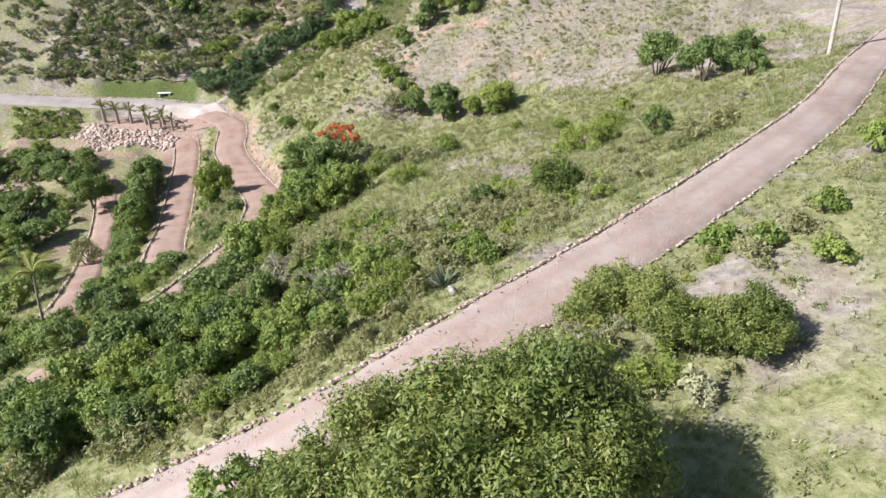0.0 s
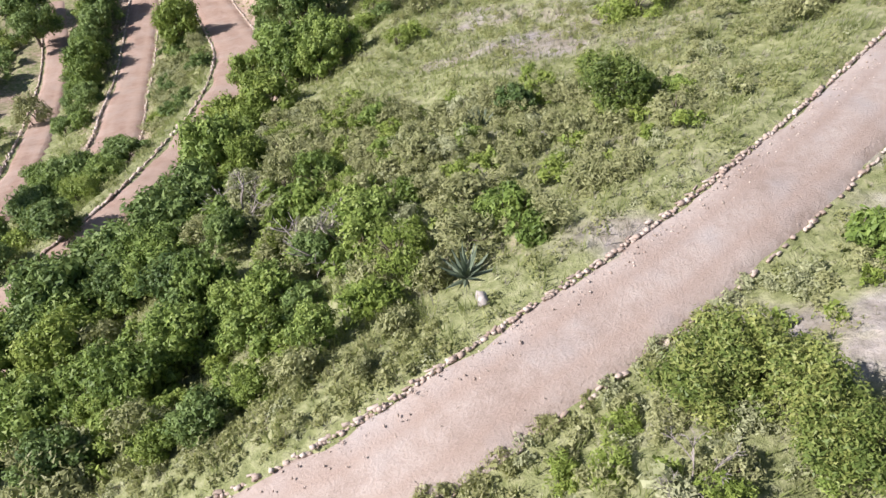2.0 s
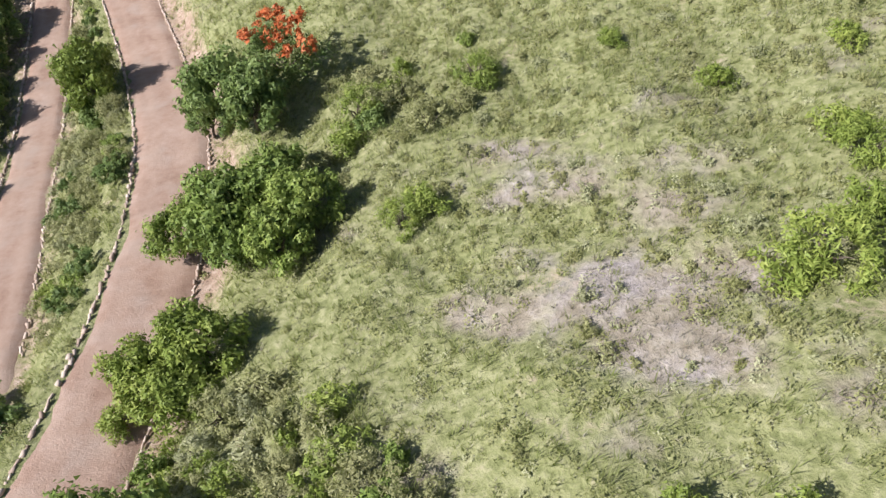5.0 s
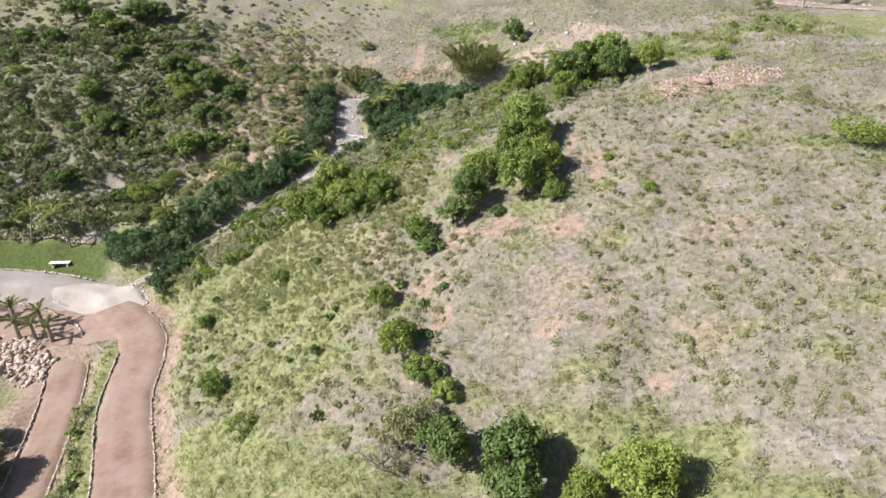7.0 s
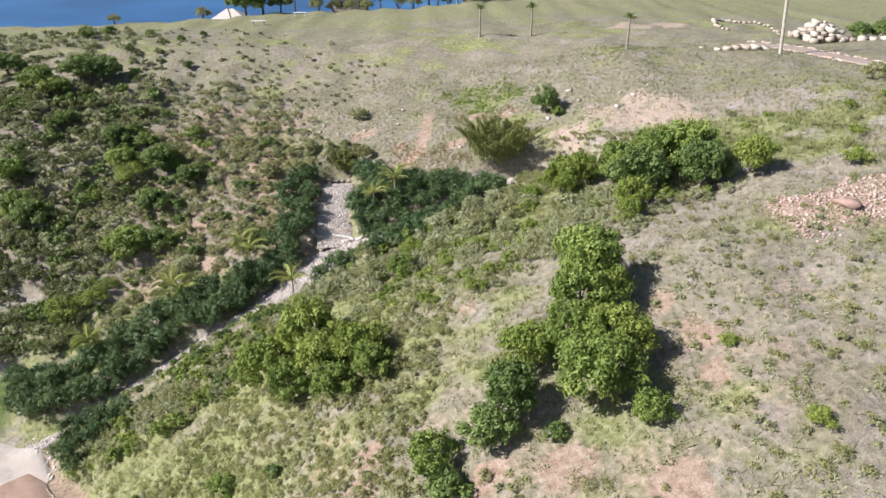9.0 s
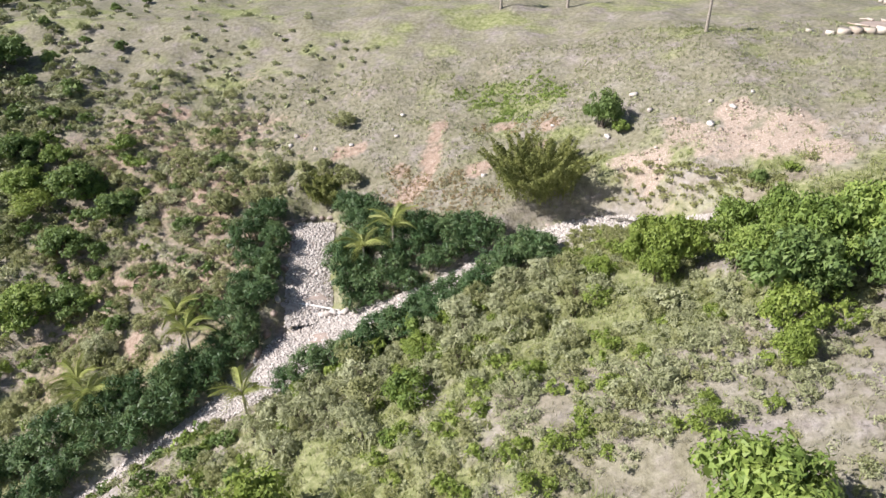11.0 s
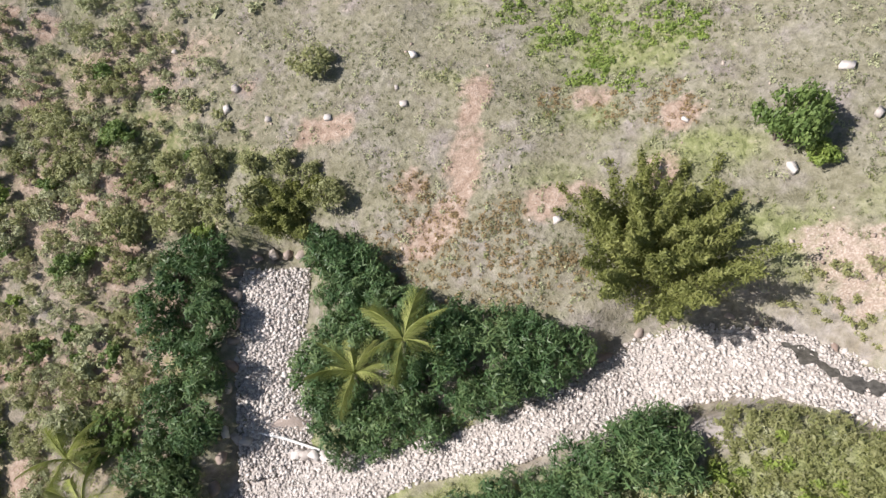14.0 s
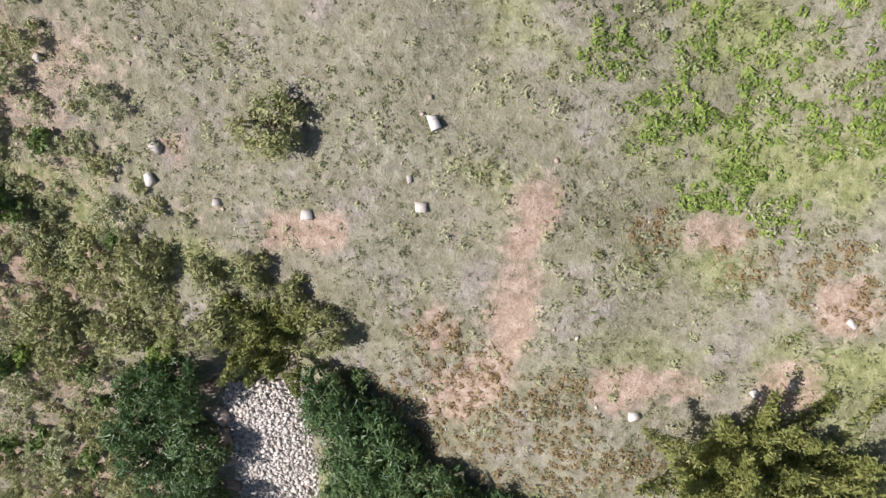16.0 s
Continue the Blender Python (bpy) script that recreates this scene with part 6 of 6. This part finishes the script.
def dead_bush(x, y, tall, seed, label="leafless grey shrub with thin bare branches"):
    rng = np.random.default_rng(seed)
    pieces = []

    def grow(p, d, l, r, depth):
        q = p + d * l + rng.normal(0, 0.06 * l, 3)
        mid = (p + q) / 2 + rng.normal(0, 0.06 * l, 3)
        pieces.append(tube([p, mid, q], [r, r * 0.85, r * 0.65], 4))
        if depth:
            for _ in range(3):
                e = d + rng.normal(0, 0.55, 3)
                e[2] = abs(e[2]) * 0.9 + 0.1
                grow(q, e / np.linalg.norm(e), l * rng.uniform(0.6, 0.8), r * 0.62, depth - 1)

    base = new("dead_shrub")
    for k in range(4):
        d = np.array((math.cos(k * 1.6), math.sin(k * 1.6), 1.2))
        grow(np.array((0, 0, -0.1)), d / np.linalg.norm(d), tall * 0.38, tall * 0.022, 3)
    v, f = joined(pieces)
    mesh_object("branch", v, f, TWIG_GREY, base, True)
    base.matrix_basis = pose(x, y, height_at(x, y))
    return tagged(base, label, "dead shrub", "bare grey shrubs")


for k, (x, y, h) in enumerate(((-4.2, 22.6, 2.2), (-11.2, 30.6, 2.4), (-5.6, 63.2, 1.7), (-4.4, 64.0, 1.6), (-3.6, 64.8, 1.8), (-4.8, 65.4, 1.5), (-17.6, 113.2, 1.1), (3.4, 13.2, 1.0), (-6.2, 97.6, 1.2), (-8.0, 26.5, 2.0), (7.4, 94.6, 1.2))):
    dead_bush(x, y, h, 500 + k)


# ---- benches, poles, the pipe and the junction ----
def box(bm, x0, x1, y0, y1, z0, z1, bevel=0.02):
    m = bmesh.ops.create_cube(bm, size=1.0)
    bmesh.ops.scale(bm, vec=(x1 - x0, y1 - y0, z1 - z0), verts=m["verts"])
    bmesh.ops.translate(bm, vec=((x0 + x1) / 2, (y0 + y1) / 2, (z0 + z1) / 2), verts=m["verts"])
    bmesh.ops.bevel(bm, geom=list({e for v in m["verts"] for e in v.link_edges}), offset=bevel, segments=1, affect="EDGES")


def bench(x, y, turn, label):
    base = new("bench")
    for name, dims in (("seat", (-1.0, 1.0, -0.25, 0.25, 0.40, 0.48)), ("leg", (-0.8, -0.62, -0.2, 0.2, -0.1, 0.40)), ("leg", (0.62, 0.8, -0.2, 0.2, -0.1, 0.40))):
        bm = bmesh.new()
        box(bm, *dims)
        part(name, bm, WHITE_PAINT, base)
    set_at(base, x, y, turn)
    return tagged(base, label, "bench", "white benches")


bench(-41.0, 98.1, 4, "white slab bench on two block legs on the lawn")
bench(-30.1, 153.0, 8, "white slab bench on the plateau above the slope")
bench(-26.6, 163.0, 4, "distant white slab bench on the plateau grass")


def pole(x, y, tall, label):
    base = new("utility_pole")
    v, f = tube([(0, 0, -0.5), (-0.4, 0, tall * 0.5), (-0.8, 0, tall)], [0.15, 0.13, 0.10], 12)
    mesh_object("shaft", v, f, POLE_WOOD, base, True)
    v, f = tube([(-0.8, 0, tall), (-0.8, 0, tall + 0.05)], [0.10, 0.02], 12)
    mesh_object("cap", v, f, POLE_WOOD, base, True)
    set_at(base, x, y)
    return tagged(base, label, "utility pole", "pale wooden poles")


pole(26.0, 45.6, 8.5, "pale weathered wooden pole beside the upper track")
pole(24.7, 120.4, 8.5, "pale weathered wooden pole on the plateau")

base = new("drain_pipe")
z0 = height_at(-13.2, 107.7) + 0.30
v, f = tube([(-14.7, 108.05, z0 + 0.05), (-13.0, 107.75, z0 + 0.02), (-11.2, 107.2, z0)], [0.05, 0.05, 0.05], 10)
mesh_object("pipe", v, f, WHITE_PAINT, base, True)
v, f = tube([(-13.05, 107.76, z0 + 0.02), (-12.93, 107.73, z0 + 0.02)], [0.065, 0.065], 10)
mesh_object("collar", v, f, WHITE_PAINT, base, True)
tagged(base, "white plastic pipe lying across the foot of the stone chute", "pipe")

for line, wide in (([(-13.7, 107.9), (-12.6, 108.1), (-11.9, 108.0)], 0.5), ([(-13.0, 105.5), (-12.2, 105.3), (-11.3, 105.5)], 0.55)):
    line = curve_points(line, 0.25)
    strip("sand_bank", line, 0 * line[:, 0], wide * np.sin(np.linspace(0.5, 2.7, len(line))), ROAD_UP, "brown sand washed up among the white stones", "sand", 7, drape=0.17)

base = new("check_wall")
rng = np.random.default_rng(91)
for k in range(13):
    u = k / 12
    x, y = -15.0 + 3.9 * u, 107.75 - 0.75 * u
    stone(base, WHITE_DATA, x, y, height_at(x, y) + 0.16, rng.uniform(0.32, 0.46), rng, "stone", 1.2)
tagged(base, "low wall of flat pale stones across the gully", "stone wall")

apron = curve_points([(-40.6, 93.6), (-37.5, 93.7), (-34.4, 92.7), (-31.7, 91.9), (-30.2, 91.4)], 0.5)
half = np.interp(np.linspace(0, 1, len(apron)), (0, 0.3, 0.7, 1), (0.2, 1.8, 2.5, 0.9))
strip("pavement", apron, 0 * apron[:, 0], half, CONCRETE, "pale concrete apron where the tracks and the gully meet", "pavement", 21, drape=0.195)

# a thin, lobed trickle: a bent centre line whose width swells and shrinks
for line, wide in (([(3.4, 109.2), (3.75, 108.95), (4.05, 108.55), (4.35, 108.15), (4.6, 107.85)], 0.21), ([(4.55, 107.85), (4.8, 107.6), (5.15, 107.5), (5.6, 107.2)], 0.24)):
    line = curve_points(line, 0.06)
    u = np.linspace(0, 1, len(line))
    half = wide * np.sqrt(np.clip(4 * u * (1 - u), 0, 1)) * (1 + 0.45 * np.sin(11 * u + line[0, 0]) + 0.25 * np.sin(29 * u)) + 0.01
    z = np.tile(GULLY_Z[along(GULLY, line[:, 0], line[:, 1])[1]], 2)
    z = np.tile(np.linspace(z[0], z[len(line) - 1], len(line)), 2) + 0.15
    d = np.gradient(line[:, :2], axis=0)
    d /= np.linalg.norm(d, axis=1)[:, None]
    side = np.stack([-d[:, 1], d[:, 0]], 1)
    rim = np.concatenate([line[:, :2] + side * half[:, None], line[:, :2] - side * (half * (1 + 0.3 * np.sin(17 * u)))[:, None]])
    k, n = np.arange(len(line) - 1), len(line)
    tagged(mesh_object("puddle", np.c_[rim, z], np.stack([k, k + n, k + n + 1, k + 1], 1), PUDDLE_WATER),
           "dark shallow puddle between white stones", "puddle", "puddles in the gully", kind="structure")

# ---- plateau ----
rng = np.random.default_rng(95)
for x, y, s in ((20.2, 123.2, 0.55), (21.0, 123.1, 0.7), (21.8, 123.1, 0.75), (22.6, 123.0, 0.9), (23.5, 122.9, 1.0), (24.3, 122.9, 0.8), (18.8, 123.3, 0.4), (31.0, 128.6, 0.9), (31.8, 129.6, 1.0), (32.6, 128.8, 1.1), (33.4, 129.8, 1.2),
                (34.2, 128.6, 0.9), (35.2, 128.8, 0.8), (36.2, 128.7, 0.9), (37.2, 128.6, 0.8), (38.4, 128.5, 0.9), (32.8, 130.8, 1.0), (34.0, 131.4, 1.0)):
    b = stone(None, PALE_DATA, x, y, height_at(x, y) + 0.2 * s, s, rng, "boulder", 1.15)
    tagged(b, "large pale boulder set on the plateau grass", "boulder", "boulders on the plateau")
for k in range(44):
    a, d = k * 2.4, 2.4 * math.sqrt((k + 0.5) / 44)
    x, y, s = 32.6 + d * math.cos(a), 130.2 + d * math.sin(a), rng.uniform(0.5, 0.95)
    b = stone(None, PALE_DATA, x, y, height_at(x, y) + 1.5 * (1 - (d / 2.4) ** 1.5) + 0.15, s, rng, "boulder", 1.1)
    tagged(b, "pale boulder in a tall stone pile on the plateau", "boulder", "boulders of the stone pile")
base = new("stone_ring")
for k in range(26):
    a = radians(-30 + 9.2 * k)
    x, y = 28.4 + 2.9 * math.cos(a), 138.2 + 6.0 * math.sin(a)
    stone(base, PALE_DATA, x, y, height_at(x, y) + 0.12, rng.uniform(0.35, 0.65), rng, "stone", 1.1)
tagged(base, "half ring of pale stones on the plateau grass", "stone ring")
for x, y, r in ((37.0, 131.0, 1.6), (39.6, 131.0, 1.7), (42, 131.5, 1.6)):
    dark_bush.put(x, y, r)
olive_bush.put(27.3, 110.2, 1.0, tall=1.3)
for x, y, r in ((-35.6, 166.5, 2.6), (-33.2, 167.5, 2.8), (-30.6, 168.0, 2.0), (-15.5, 170.0, 2.0), (-8.0, 171.0, 2.4), (0.5, 172.0, 2.2)):
    dark_tree.put(x, y, r, tall=1.2)
for x, y, r in ((-52.0, 158.5, 1.0), (-40.6, 162.0, 1.5), (-25.0, 168.5, 1.5), (-22.6, 169.0, 1.6), (-20.0, 169.0, 1.4), (-17.6, 169.0, 1.3), (-12.6, 170.0, 1.6), (-10.4, 170.0, 1.5), (-5.0, 171.0, 1.5), (-2.6, 171.0, 1.6)):
    olive_bush.put(x, y, r, tall=1.1)
for x, y, turn, s in ((-37.6, 165.5, 40, 1.3), (-28.4, 168.0, 130, 1.4), (-6.6, 170.0, 250, 1.4), (-3.6, 169.0, 20, 1.3)):
    set_at(copy_thing(tall_palm, pose(0, 0, 0)), x, y, turn, s)


def house(x, y, wide, deep, tall, label):
    """A small house under a low hipped roof, with door and windows towards the lawn."""
    base = new("house")
    bm = bmesh.new()
    box(bm, -wide / 2, wide / 2, -deep / 2, deep / 2, -0.5, tall, 0.03)
    part("wall", bm, PINK_WALL, base)
    bm = bmesh.new()
    a, b, h = wide / 2 + 0.4, deep / 2 + 0.4, 1.3
    q = [bm.verts.new(p) for p in ((-a, -b, tall), (a, -b, tall), (a, b, tall), (-a, b, tall), (-a + b, 0, tall + h), (a - b, 0, tall + h))]
    for face in ((0, 1, 5, 4), (1, 2, 5), (2, 3, 4, 5), (3, 0, 4), (3, 2, 1, 0)):
        bm.faces.new([q[i] for i in face])
    part("roof", bm, ROOF_TILE, base)
    bm = bmesh.new()
    box(bm, -0.5, 0.5, -deep / 2 - 0.06, -deep / 2 + 0.02, 0, 2.05, 0.01)
    part("door", bm, WHITE_PAINT, base)
    for u in (-0.32, 0.32):
        bm = bmesh.new()
        box(bm, u * wide - 0.6, u * wide + 0.6, -deep / 2 - 0.05, -deep / 2 + 0.02, 0.95, 2.0, 0.01)
        window = part("window", bm, WHITE_PAINT, base)
        bm = bmesh.new()
        box(bm, u * wide - 0.5, u * wide + 0.5, -deep / 2 - 0.06, -deep / 2 - 0.03, 1.05, 1.9, 0.005)
        part("pane", bm, WATER_DARK, window)
    set_at(base, x, y, 5)
    return tagged(base, label, "house", "houses beyond the plateau")


house(-38.6, 168.5, 4.4, 3.4, 2.5, "small pinkish house with a pale hipped roof behind the lawn")
house(-20.5, 173.5, 5.4, 4.0, 2.5, "pale-roofed house half hidden by shrubs at the plateau edge")

for kind in (green_tree, lime_tree, dark_tree, green_bush, dark_bush, lime_bush, olive_bush, grey_bush, oleander, thicket):
    kind.clear()
